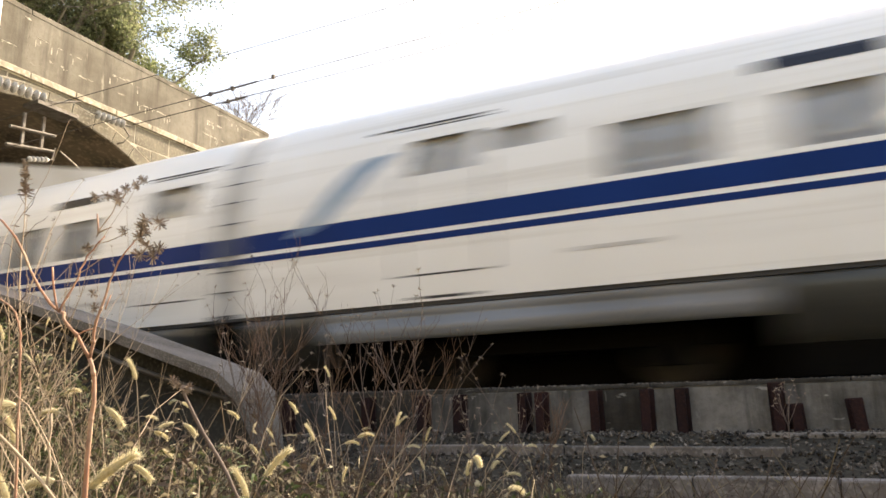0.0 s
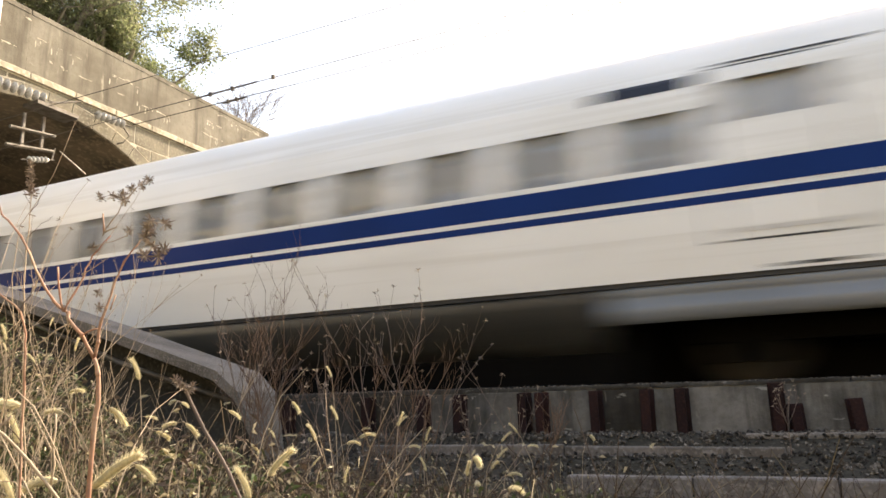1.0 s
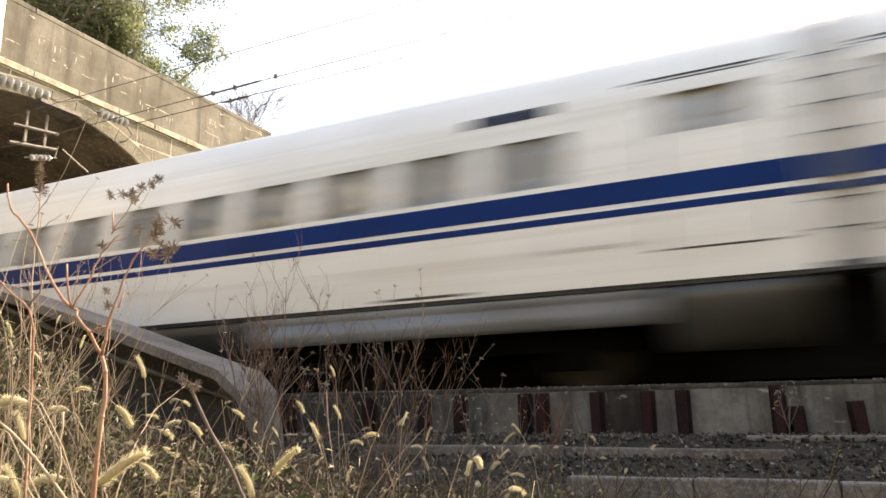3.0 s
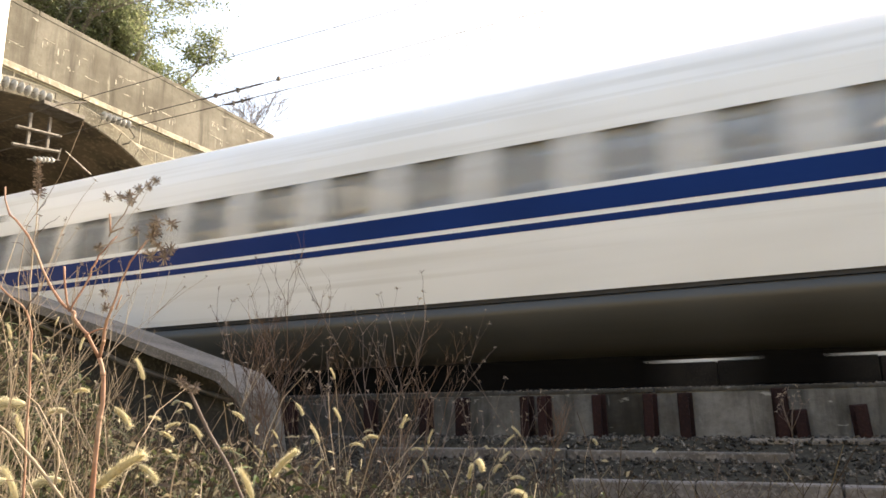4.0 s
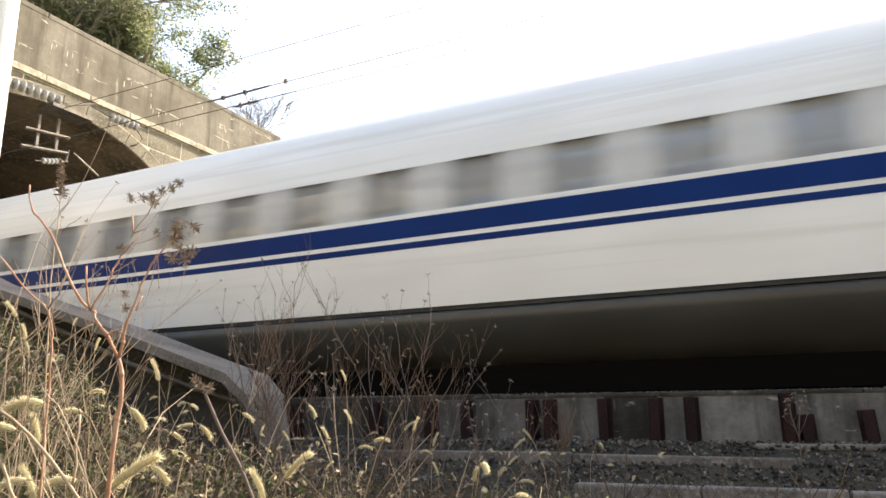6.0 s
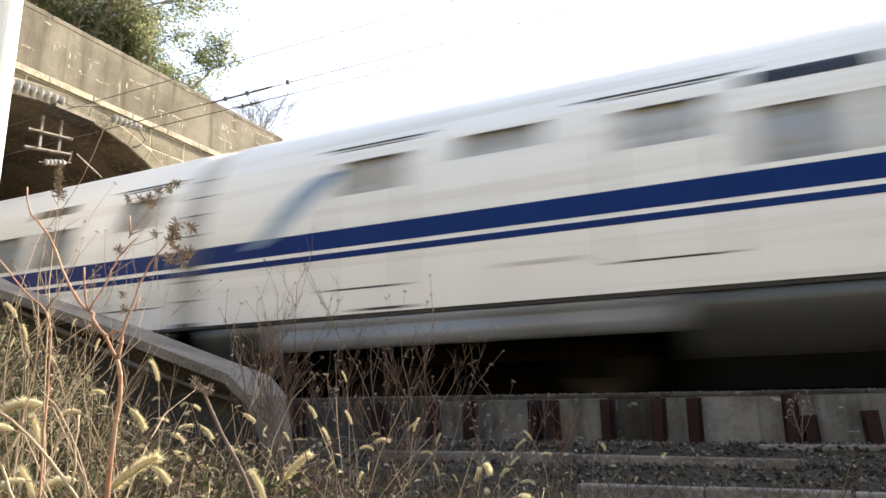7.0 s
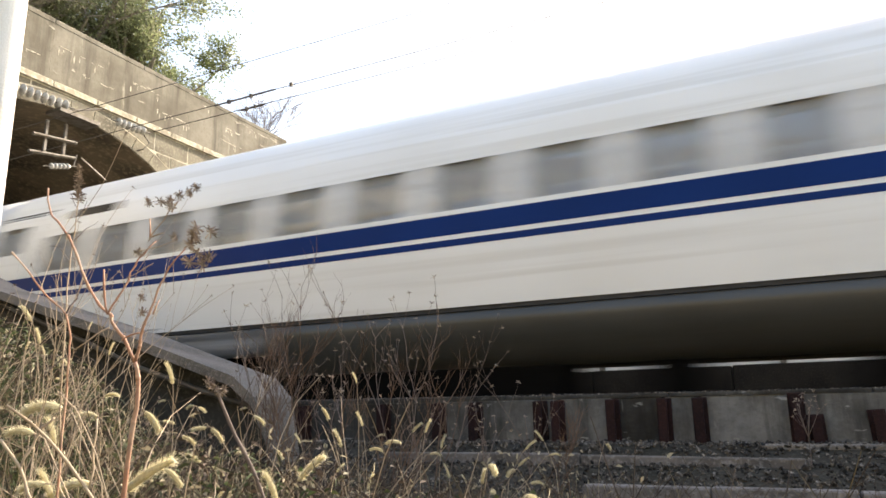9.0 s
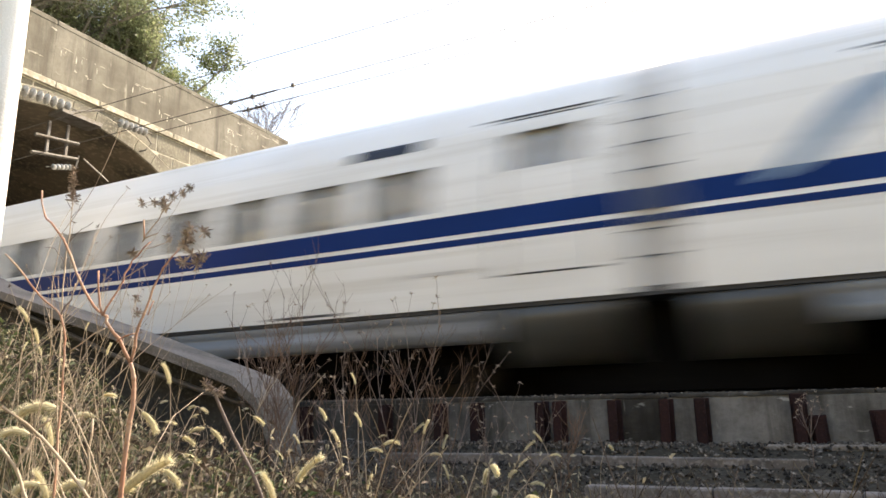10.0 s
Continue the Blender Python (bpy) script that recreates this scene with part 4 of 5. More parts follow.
        for kind, a, b in extras:
            if kind == "emblem":
                part("emblem", cached(("emblem", sign), lambda: emblem_mesh(sign)), None, car, "grey-blue crescent emblem")
            elif kind == "display":
                part("display", side_patch(a, b, 2.88, 3.02, 0.004, sign), M_LED, car, "dark destination display strip")
            elif kind == "slot":
                part("slot", side_patch(a, b, 1.055, 1.085, 0.003, sign), M_RUBBER_GAP, car, "dark narrow slot low on the side")
            elif kind == "plate":
                part("plate", side_patch(a, b, 1.38, 1.42, 0.003, sign), M_HOOD, car, "small grey lettering plate")
            elif kind == "gutter":
                g = side_patch(a, b, 3.07, 3.10, 0.006, sign)
                part("rain_gutter", g, M_RUBBER_GAP, car, "thin dark rain gutter")
    seat = cached("seat", seat_mesh)
    for a, b, lo, hi, kind in wins:
        if kind == "window":
            part("seat_row", seat, None, car, "row of dark blue seats").location = (a + 0.3, 0, -0.1)
    # gangway hood towards the car in front
    def hood():
        g = Geo()
        ring = [(-y * 0.985, z - 0.02) for y, z in PROFILE[::-1]] + [(y * 0.985, z - 0.02) for y, z in PROFILE[1:]]
        w = len(ring)
        sv = [-0.22, -0.2, -0.13, -0.11, -0.03, 0.0, 0.03, 0.11, 0.13, 0.2, 0.22]
        inn = [0, 0, 0, 0.03, 0.03, 0, 0.03, 0.03, 0, 0, 0]
        v = [(s, y * (1 - i_), z - RAIL) for s, i_ in zip(sv, inn) for y, z in ring]
        g.add(v, [(j * w + i, j * w + i + 1, (j + 1) * w + i + 1, (j + 1) * w + i) for j in range(len(sv) - 1) for i in range(w - 1)])
        return g.mesh("gangway_hood", M_HOOD)
    hd = part("gangway_hood", cached("hood", hood), None, car, "grey ribbed cover between the cars")
    for z in (1.35, 1.6, 2.2, 2.48, 2.74, 3.0):
        part("seam", cached(("seam", z), lambda: side_patch(-0.24, 0.24, z, z + 0.018, -0.012, -1).mesh("seam", M_RUBBER_GAP)), None, hd)
    for z0, z1, key in ((1.80, 2.01, "hb"), (1.676, 1.742, "ht")):
        part("hood_stripe", cached(key, lambda: side_patch(-0.215, 0.215, z0, z1, -0.008, -1, 0.0).mesh("hood_stripe", M_DULL_BLUE)), None, hd, "dull blue stripe carried across the cover")
    # Black strip painted in where the open gap is only dark.
    part("gap_seal", cached("gap_seal", lambda: Geo().box((-0.42, -1.672, 0.90), (0.42, 1.672, 0.985), None, 0.01).mesh("gap_seal", M_RUBBER_GAP)), None, car, "black strip filled in for the dark gap below the cover")
    # Box added at the coupling to shut out light between the undersides.
    part("coupler", cached("coupler", lambda: Geo().box((-0.45, -1.25, 0.06), (0.45, 1.25, 0.95), None, 0.06).mesh("coupler", M_UNDER)), None, car, "near-black box filling the coupling gap against light")
    # bogies, their frames near-black for the same shade
    def bogie_frame():
        g = Geo()
        for y in (-1.12, 1.12):
            g.box((-1.7, y - 0.09, 0.38), (1.7, y + 0.09, 0.62), None, 0.05)
        g.box((-0.35, -1.1, 0.36), (0.35, 1.1, 0.7), None, 0.04)
        for s in (-1.25, 1.25):
            g.tube([(s, -1.2, 0.33), (s, 1.2, 0.33)], 0.09, 10)
            for y in (-1.12, 1.12):
                g.box((s - 0.22, y - 0.13, 0.2), (s + 0.22, y + 0.13, 0.46), None, 0.05)
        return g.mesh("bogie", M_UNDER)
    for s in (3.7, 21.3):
        bg = part("bogie", cached("bogie", bogie_frame), None, car, "bogie frame coloured near-black for shade")
        bg.location.x = s
        wheel = cached("wheel", lambda: Geo().lathe(Matrix(), [(0.1, -0.07), (0.36, -0.05), (0.43, -0.065), (0.43, 0.05), (0.455, 0.055), (0.455, 0.075), (0.36, 0.075), (0.1, 0.08)], 24).mesh("wheel", M_STEEL, True))
        for ds in (-1.25, 1.25):
            for y, flip in ((-0.72, -90), (0.72, 90)):
                w = part("wheel", wheel, None, bg)
                w.matrix_basis = pose(ds, y, 0.43, flip, 0, 0)
    # roof gear
    if panto:
        s0, s1, kind = panto
        if kind == "shield":
            g = Geo()
            for y in (-1.05, 1.05):
                v = [(s, yy, z - RAIL) for yy in (y - 0.04, y + 0.04) for s, z in ((s0, 3.5), (s1, 3.5), (s1 - 3.4, 4.2), (s0 + 0.9, 4.25))]
                g.add(v, [(0, 1, 2, 3), (7, 6, 5, 4), (0, 4, 5, 1), (1, 5, 6, 2), (2, 6, 7, 3), (3, 7, 4, 0)])
            part("pantograph_shield", g, M_SHIELD, car, "tall pale grey noise shields on the roof")
        else:
            lo, hi = 0.0, 0.19
            g = Geo()
            side = ((s0, 3.62), (s1 + 0.25, 3.62), (s1 + 0.25, 3.76), (s1 - 0.25, 3.74 + hi), (s0 + 0.45 * (s1 - s0), 3.74 + hi * 0.78), (s0, 3.74 + lo))
            v = [(s, y, z - RAIL) for y in (-0.55, 0.55) for s, z in side]
            g.add(v, [(0, 1, 2, 3, 4, 5), (11, 10, 9, 8, 7, 6)] + [(i, 6 + i, 6 + (i + 1) % 6, (i + 1) % 6) for i in range(6)])
            part("pantograph_fairing", g, M_PANTO, car, "dark wedge-shaped pantograph fairing")
            g = Geo()
            g.tube([(s0 + 0.2, 0, 3.66), (s1 - 0.1, 0, 3.84)], 0.035, 8)
            g.box((s1 - 0.25, -0.7, 3.80), (s1 - 0.1, 0.7, 3.86), None, 0.02)
            part("pantograph_arm", g, M_PANTO, car)
    return car


# front (leading, to the left) to rear
CARS = [(-1, "plain", "plain", ""), (0, "plain", "plain", (14.5, 22.4, "shield")), (1, "emblem_window", "double", ""), (2, "service", "plain", ""),
        (3, "plain", "blank", (23.1, 24.6, "rise")), (4, "plain", "plain", (0.4, 2.0, "rise")), (5, "emblem", "plain", ""),
        (6, "plain", "plain", ""), (7, "emblem", "plain", "")]
TRAIN = [(k, build_car(k, a, b, c)) for k, a, b, c in CARS]

# places of the plants that stand out, and of the coupling ahead of the emblem car
# foxtail heads: x, y, z of the head's base, lean to the right in degrees, length
FOX_NEAR = [
    (-0.932, 0.786, -0.11, 43, 0.083), (-1.136, 0.804, -0.046, -4, 0.050), (-1.088, 0.77, 0.015, -65, 0.063), (-1.038, 0.738, -0.127, -12, 0.055),
    (-0.984, 0.763, -0.099, -72, 0.05), (-1.251, 0.971, 0.001, -53, 0.037), (-1.206, 1.046, 0.009, 127, 0.05), (-1.42, 1.114, 0.045, 51, 0.034),
    (-1.117, 1.032, -0.101, 117, 0.046), (-1.197, 1.105, 0.067, -7, 0.048), (-0.98, 0.654, -0.021, -58, 0.037), (-0.958, 0.664, -0.089, -75, 0.036),
    (-0.849, 1.043, -0.155, -10, 0.059), (-0.817, 1.057, -0.117, 32, 0.062), (-1.242, 1.304, -0.197, 25, 0.03)]
FOX_MID = [
    (-1.423, 1.442, -0.032, -85, 0.038), (-1.405, 1.45, -0.035, 122, 0.045), (-1.475, 1.418, -0.053, 105, 0.041), (-1.467, 1.422, -0.099, 101, 0.047),
    (-1.477, 1.527, -0.14, 95, 0.043), (-1.371, 1.576, -0.004, 110, 0.038), (-1.31, 1.603, -0.097, 127, 0.031), (-1.375, 1.793, -0.088, -18, 0.032),
    (-1.683, 1.325, 0.167, 0, 0.034), (-1.566, 1.048, 0.169, -3, 0.037), (-1.498, 0.969, 0.144, 4, 0.02), (-1.46, 0.986, 0.134, -7, 0.02),
    (-1.562, 1.16, 0.212, 5, 0.02), (-1.406, 1.01, 0.109, -29, 0.025), (-1.593, 1.036, 0.222, -25, 0.044)]
FOX_FAR = [
    (-1.26, 1.845, -0.101, -10, 0.056), (-1.263, 1.734, 0.017, 135, 0.039), (-1.274, 1.948, 0.094, -7, 0.037), (-1.201, 1.872, -0.04, -10, 0.045),
    (-1.138, 1.9, -0.094, 51, 0.047), (-1.028, 1.95, -0.063, 7, 0.042), (-1.178, 1.882, -0.111, 60, 0.04), (-1.155, 1.673, -0.159, 28, 0.03),
    (-1.076, 1.709, -0.205, 3, 0.042), (-1.002, 2.072, -0.205, -4, 0.043), (-1.099, 2.137, -0.138, 61, 0.037), (-0.99, 2.187, -0.232, -14, 0.03),
    (-0.78, 2.172, -0.122, 36, 0.042), (-0.73, 2.195, -0.097, -25, 0.039), (-0.798, 2.164, -0.173, 36, 0.042), (-0.707, 2.205, -0.14, 59, 0.032), (-0.734, 2.083, -0.215, 61, 0.04)]
# stems of the tall dried weeds: foot and tip radius, then steps to the right and heights
STALK_FOOT, LEANER_FOOT, PLUME_FOOT = (-0.809, 0.677), (-0.838, 0.609), (-1.018, 0.747)
STALK_STEMS = [
    (0.0060, 0.0048, [(-0.01, -0.62), (-0.004, -0.35), (0.0, -0.109), (0.003, -0.007), (0.005, 0.03), (0.003, 0.052), (-0.003, 0.072)]),
    (0.0042, 0.0020, [(-0.003, 0.072), (-0.024, 0.106), (-0.04, 0.121), (-0.049, 0.138), (-0.071, 0.154), (-0.092, 0.182), (-0.116, 0.227), (-0.134, 0.256), (-0.157, 0.282), (-0.171, 0.295), (-0.183, 0.336)]),
    (0.0042, 0.0016, [(-0.003, 0.072), (0.003, 0.094), (0.007, 0.121), (0.015, 0.138), (0.026, 0.172), (0.04, 0.2), (0.062, 0.226)]),
    (0.0028, 0.0018, [(-0.049, 0.138), (-0.04, 0.161), (-0.028, 0.189), (-0.023, 0.209), (-0.014, 0.228), (0.0, 0.248)]),
    (0.0026, 0.0022, [(-0.049, 0.138), (-0.054, 0.162), (-0.057, 0.2)])]
STALK_TWIGS = [
    (0.0022, 0.0018, [(0.0, 0.248), (-0.005, 0.277)]), (0.0020, 0.0014, [(0.0, 0.248), (0.02, 0.254)]), (0.0012, 0.0009, [(-0.014, 0.228), (0.013, 0.236), (0.038, 0.248)]),
    (0.0016, 0.0010, [(-0.002, 0.243), (0.011, 0.262), (0.027, 0.286), (0.057, 0.318)]), (0.0011, 0.0008, [(0.027, 0.286), (0.022, 0.3), (-0.002, 0.3)]),
    (0.0011, 0.0008, [(0.027, 0.286), (0.043, 0.31)]), (0.0024, 0.0016, [(-0.025, 0.102), (-0.015, 0.11), (-0.002, 0.114)]),
    (0.0020, 0.0014, [(-0.044, 0.12), (-0.065, 0.105), (-0.085, 0.088)]), (0.0022, 0.0016, [(0.015, 0.138), (0.02, 0.159)]), (0.0012, 0.0008, [(-0.028, 0.189), (-0.004, 0.201), (0.012, 0.209)])]
STALK_HEADS = [(0.06, 0.323), (0.05, 0.315), (0.039, 0.31), (0.022, 0.304), (0.01, 0.302), (-0.007, 0.3), (0.023, 0.295), (0.06, 0.253), (0.067, 0.261), (0.089, 0.255), (0.061, 0.237),
               (0.072, 0.224), (0.086, 0.22), (0.079, 0.209), (0.06, 0.212), (0.064, 0.247), (-0.002, 0.161), (0.001, 0.141), (0.038, 0.248), (-0.016, 0.227)]
LEANER_STEMS = [
    (0.0027, 0.0019, [(0.02, -0.62), (0.0, -0.179), (-0.006, -0.101), (-0.01, -0.019), (-0.01, 0.03), (-0.013, 0.08), (-0.014, 0.102), (-0.024, 0.132), (-0.045, 0.15), (-0.062, 0.166), (-0.081, 0.188), (-0.11, 0.217)]),
    (0.0018, 0.0012, [(-0.024, 0.133), (-0.014, 0.154), (-0.014, 0.177)]), (0.0014, 0.0010, [(-0.013, 0.08), (-0.028, 0.066), (-0.043, 0.046)])]
BROKEN_FOOT, FORKED_FOOT = (-0.925, 1.118), (-0.796, 0.573)
BROKEN_STEMS = [(0.0062, 0.0055, [(0.05, -0.6), (0.002, -0.187), (-0.03, -0.12), (-0.061, -0.067), (-0.092, -0.013), (-0.118, 0.039)]), (0.0014, 0.001, [(-0.092, -0.013), (-0.066, 0.03), (-0.048, 0.074)]), (0.0014, 0.001, [(-0.121, 0.042), (-0.156, 0.037), (-0.2, 0.019)])]
BROKEN_HEADS = [(-0.133, 0.055), (-0.121, 0.05), (-0.112, 0.042), (-0.138, 0.062), (-0.105, 0.048)]
FORKED_STEMS = [(0.0036, 0.003, [(0.05, -0.6), (-0.026, -0.109), (-0.037, -0.087), (-0.05, -0.058), (-0.079, -0.026)]), (0.003, 0.0024, [(-0.05, -0.058), (-0.042, -0.036), (-0.034, -0.011), (-0.024, 0.0)]), (0.0034, 0.0026, [(0.056, -0.11), (0.01, -0.053), (-0.018, -0.023), (-0.037, -0.006), (-0.067, 0.014)]), (0.0026, 0.002, [(0.036, -0.082), (0.033, -0.037), (0.032, -0.001)]), (0.0016, 0.0012, [(0.066, -0.11), (0.042, -0.043), (0.013, 0.01), (-0.007, 0.03)])]
PLUME_STEMS = [
    (0.0026, 0.0012, [(0.03, -0.62), (0.0, -0.187), (-0.013, -0.057), (-0.028, 0.08), (-0.037, 0.207), (-0.038, 0.263), (-0.036, 0.301), (-0.037, 0.35), (-0.042, 0.415)]),
    (0.0010, 0.0007, [(-0.038, 0.282), (-0.02, 0.306), (-0.003, 0.32)]), (0.0010, 0.0007, [(-0.037, 0.325), (-0.023, 0.338), (-0.017, 0.35)]),
    (0.0010, 0.0007, [(-0.037, 0.34), (-0.05, 0.358), (-0.057, 0.368)]), (0.0010, 0.0007, [(-0.039, 0.249), (-0.057, 0.273), (-0.07, 0.273)])]
WEED_ROWS = [
    (-1.989, 2.587, 0.489, 40, "bush"),
    (-2.202, 2.694, 0.382, 41, "bush"),
    (-1.357, 2.514, 0.497, 42, "thin"),
    (-1.414, 2.515, 0.290, 43, "thin"),
    (-1.316, 2.685, 0.249, 44, "bush"),
    (-1.591, 2.537, 0.184, 45, "thin"),
    (-2.120, 2.364, 0.397, 46, "thin"),
    (-1.977, 2.753, 0.265, 47, "bush"),
    (-1.005, 3.033, 0.177, 48, "thin"),
    (-1.221, 0.802, 0.339, 49, "tan"),
    (-1.257, 0.885, 0.444, 50, "tan"),
    (-1.376, 0.950, 0.306, 51, "tan"),
    (-1.485, 1.120, 0.388, 52, "tan"),
    (-1.548, 1.224, 0.326, 53, "tan"),
    (-1.638, 1.045, 0.476, 54, "tan"),
    (-1.718, 1.270, 0.525, 55, "tan"),
    (-1.070, 0.701, 0.232, 56, "tan"),
    (-2.144, 2.461, 0.486, 57, "thin"),
    (0.091, 4.395, 0.183, 58, "thin"),
    (-1.546, 2.090, 0.042, 59, "thin"),
    (-1.311, 2.245, 0.036, 60, "bush"),
    (-1.108, 2.788, -0.017, 61, "thin"),
    (-0.925, 3.061, -0.122, 62, "bush"),
    (-2.33, 3.02, 0.36, 63, "bush"),
    (-1.62, 3.0, 0.30, 71, "thin"),
    (-1.50, 3.05, 0.26, 72, "thin")]
RUN_ROWS = [(0, -5.75), (0.5, -12.60), (1, -20.15), (1.5, -27.95), (2, -34.85), (2.5, -42.00), (3, -49.25), (3.5, -56.50), (4, -63.45), (4.5, -70.95), (5, -78.45), (5.5, -84.90), (6, -92.45), (6.5, -99.80), (7, -106.60), (7.5, -113.60), (8, -121.35), (8.5, -128.95), (9, -136.25), (9.5, -143.50), (10, -150.95)]


# ---- weeds on the bank ----
def build_grass():
    rnd = random.Random(31)
    g, dry, dead = Geo(), Geo(), Geo()
    def blade(geo, x, y, h, w, bend):
        z = ground_z(x, y) - 0.02
        a = rnd.uniform(0, 6.3)
        bend *= rnd.choice((0.6, 1.0, 1.5, 2.2))
        h *= 1 - 0.45 * min(0.6, bend)
        d = Vector((math.cos(a), math.sin(a), 0))
        s = Vector((-math.sin(a), math.cos(a), 0)) * w
        p0 = Vector((x, y, z))
        p1 = p0 + Vector((0, 0, h * 0.55)) + d * bend * 0.25
        p2 = p0 + Vector((0, 0, h * 0.9)) + d * bend * 0.7
        p3 = p0 + Vector((0, 0, h * (0.98 - bend * 0.3))) + d * bend * 1.15
        geo.add([p0 - s, p0 + s, p1 - s * 0.8, p1 + s * 0.8, p2 - s * 0.5, p2 + s * 0.5, p3], [(0, 1, 3, 2), (2, 3, 5, 4), (4, 5, 6)])
    def tall(x, y):
        """Height over the soil that the weeds reach: rank on the bank, lower towards the open verge."""
        rise = np.interp(x / max(y, 0.5), (-1.9, -1.55, -1.27, -1.15, -1.0, -0.75, -0.4, 0.1), (0.26, 0.19, 0.06, -0.02, -0.075, -0.10, -0.13, -0.16))
        return max(0.12, float(rise) * y - ground_z(x, y) + 0.10 * noise.noise((x * 2.3, y * 2.3, 5)))
    pale, leaf = Geo(), Geo()
    n = 0
    while n < 5200:
        y = 0.75 + 2.9 * rnd.random() ** 0.8
        x = rnd.uniform(-2.0 * y - 0.4, 0.3 * y)
        if x < -7:
            continue
        t = tall(x, y)
        if x / y > -0.6 and rnd.random() > 0.4:
            continue
        n += 1
        near = min(1, y / 1.5)
        h = t * rnd.uniform(0.5, 1.0) * (0.85 + 0.15 * near)
        green = 0.42 + 0.5 * noise.noise((x * 2.1, y * 2.1, 9)) + 0.25 * smooth_step(-0.65, -1.0, x / y)
        k = rnd.random()
        if k < green:
            blade(g, x, y, h * 0.85, rnd.uniform(0.0014, 0.0032), rnd.uniform(0.06, 0.3))
        elif k < green + 0.12:
            blade(dry, x, y, h, rnd.uniform(0.001, 0.0024), rnd.uniform(0.05, 0.3))
        else:
            blade(dead, x, y, h, rnd.uniform(0.0008, 0.0018), rnd.uniform(0.05, 0.3))
    # crooked stems lying across one another
    for _ in range(2000):
        y = 0.85 + 2.6 * rnd.random()
        x = rnd.uniform(-1.9 * y - 0.3, 0.1 * y)
        t = tall(x, y)
        a = rnd.uniform(0, 6.3)
        d = Vector((math.cos(a), math.sin(a), rnd.uniform(0.1, 2.2))).normalized()
        p = Vector((x, y, ground_z(x, y) + t * rnd.uniform(0.3, 0.8)))
        ln = 0.3 * rnd.uniform(0.3, 1.0)
        pts = [p, p + d * ln * 0.5 + Vector((rnd.gauss(0, .01), rnd.gauss(0, .01), 0.02)), p + d * ln + Vector((0, 0, -0.01 * ln))]
        (dry if rnd.random() < 0.3 else dead).tube(pts, [0.0013, 0.0011, 0.0007], 3, False)
    for _ in range(170):
        y = 0.85 + 1.3 * rnd.random()
        x = y * rnd.uniform(-1.9, -0.5)
        t = tall(x, y)
        a = rnd.uniform(0, 6.3)
        d = Vector((math.cos(a), math.sin(a), rnd.choice((0.5, 1.0, 2.5, 4.0)))).normalized()
        p = Vector((x, y, ground_z(x, y) + t * rnd.uniform(0.2, 0.7)))
        ln = 0.4 * rnd.uniform(0.5, 1.1)
        r = rnd.uniform(0.0006, 0.0013)
        pts = [p]
        for j in range(4):
            d = (d + Vector((rnd.gauss(0, .16), rnd.gauss(0, .16), rnd.gauss(-.03, .12)))).normalized()
            pts.append(pts[-1] + d * ln / 4)
        pale.tube(pts, [r, r, r * 0.9, r * 0.8, r * 0.6], 5, False)
        for j in range(rnd.randint(0, 2)):
            q = pts[rnd.randint(1, 3)]
            e = (d + Vector((rnd.gauss(0, .8), rnd.gauss(0, .8), rnd.gauss(0.1, .4)))).normalized() * ln * 0.3
            pale.tube([q, q + e * 0.55 + Vector((0, 0, 0.004)), q + e], [r * 0.7, r * 0.6, r * 0.4], 4, False)
    # broad leaves arching over
    for _ in range(3900):
        y = 1.12 + 1.6 * rnd.random()
        x = y * rnd.uniform(-1.95, -0.8)
        t = tall(x, y)
        a = rnd.uniform(0, 6.3)
        d = Vector((math.cos(a), math.sin(a), 0))
        u = Vector((-math.sin(a), math.cos(a), rnd.uniform(-0.5, 0.5))).normalized()
        p = Vector((x, y, ground_z(x, y) + t - 0.32 * y * rnd.random()))
        ln, w, rise = rnd.uniform(0.035, 0.12), rnd.uniform(0.002, 0.0042), rnd.uniform(0.0, 1.1)
        v = []
        for j in range(6):
            k = j / 5
            c = p + d * ln * k + Vector((0, 0, ln * (rise * k - (rise + 0.25) * k * k)))
            v += [c - u * w * (1 - k ** 2 * 0.95), c + u * w * (1 - k ** 2 * 0.95)]
        k = rnd.random()
        (g if k < 0.64 else leaf if k < 0.72 else dead).add(v, [(2 * j, 2 * j + 1, 2 * j + 3, 2 * j + 2) for j in range(5)])
    # small curled leaves, some still green
    for _ in range(11500):
        y = 1.1 + 1.75 * rnd.random()
        x = rnd.uniform(-1.9 * y - 0.3, -0.2 * y)
        t = tall(x, y)
        p = Vector((x, y, ground_z(x, y) + t - 0.30 * y * rnd.random()))
        o = Vector((rnd.uniform(-1, 1), rnd.uniform(-1, 1), rnd.uniform(-1, 0.6))).normalized() * rnd.uniform(0.010, 0.036)
        w = o.cross(Vector((rnd.uniform(-1, 1), rnd.uniform(-1, 1), 1))).normalized() * rnd.uniform(0.002, 0.006)
        q = p + o * 0.5 + Vector((0, 0, 0.006))
        tip = p + o + Vector((0, 0, -0.004))
        k = rnd.random()
        (g if k < 0.5 else leaf if k < 0.66 else dead).add([p, q + w, tip, q - w], [(0, 1, 2), (0, 2, 3)])
    # brown twigs and withered leaves over the open verge
    for _ in range(1500):
        y = rnd.uniform(1.4, 3.2)
        x = y * rnd.uniform(-1.12, -0.45)
        t = tall(x, y)
        p = Vector((x, y, ground_z(x, y)))
        d = Vector((rnd.gauss(0, .35), rnd.gauss(0, .35), 1)).normalized()
        pts = [p]
        for j in range(5):
            d = (d + Vector((rnd.gauss(0, .25), rnd.gauss(0, .25), -0.05 * j))).normalized()
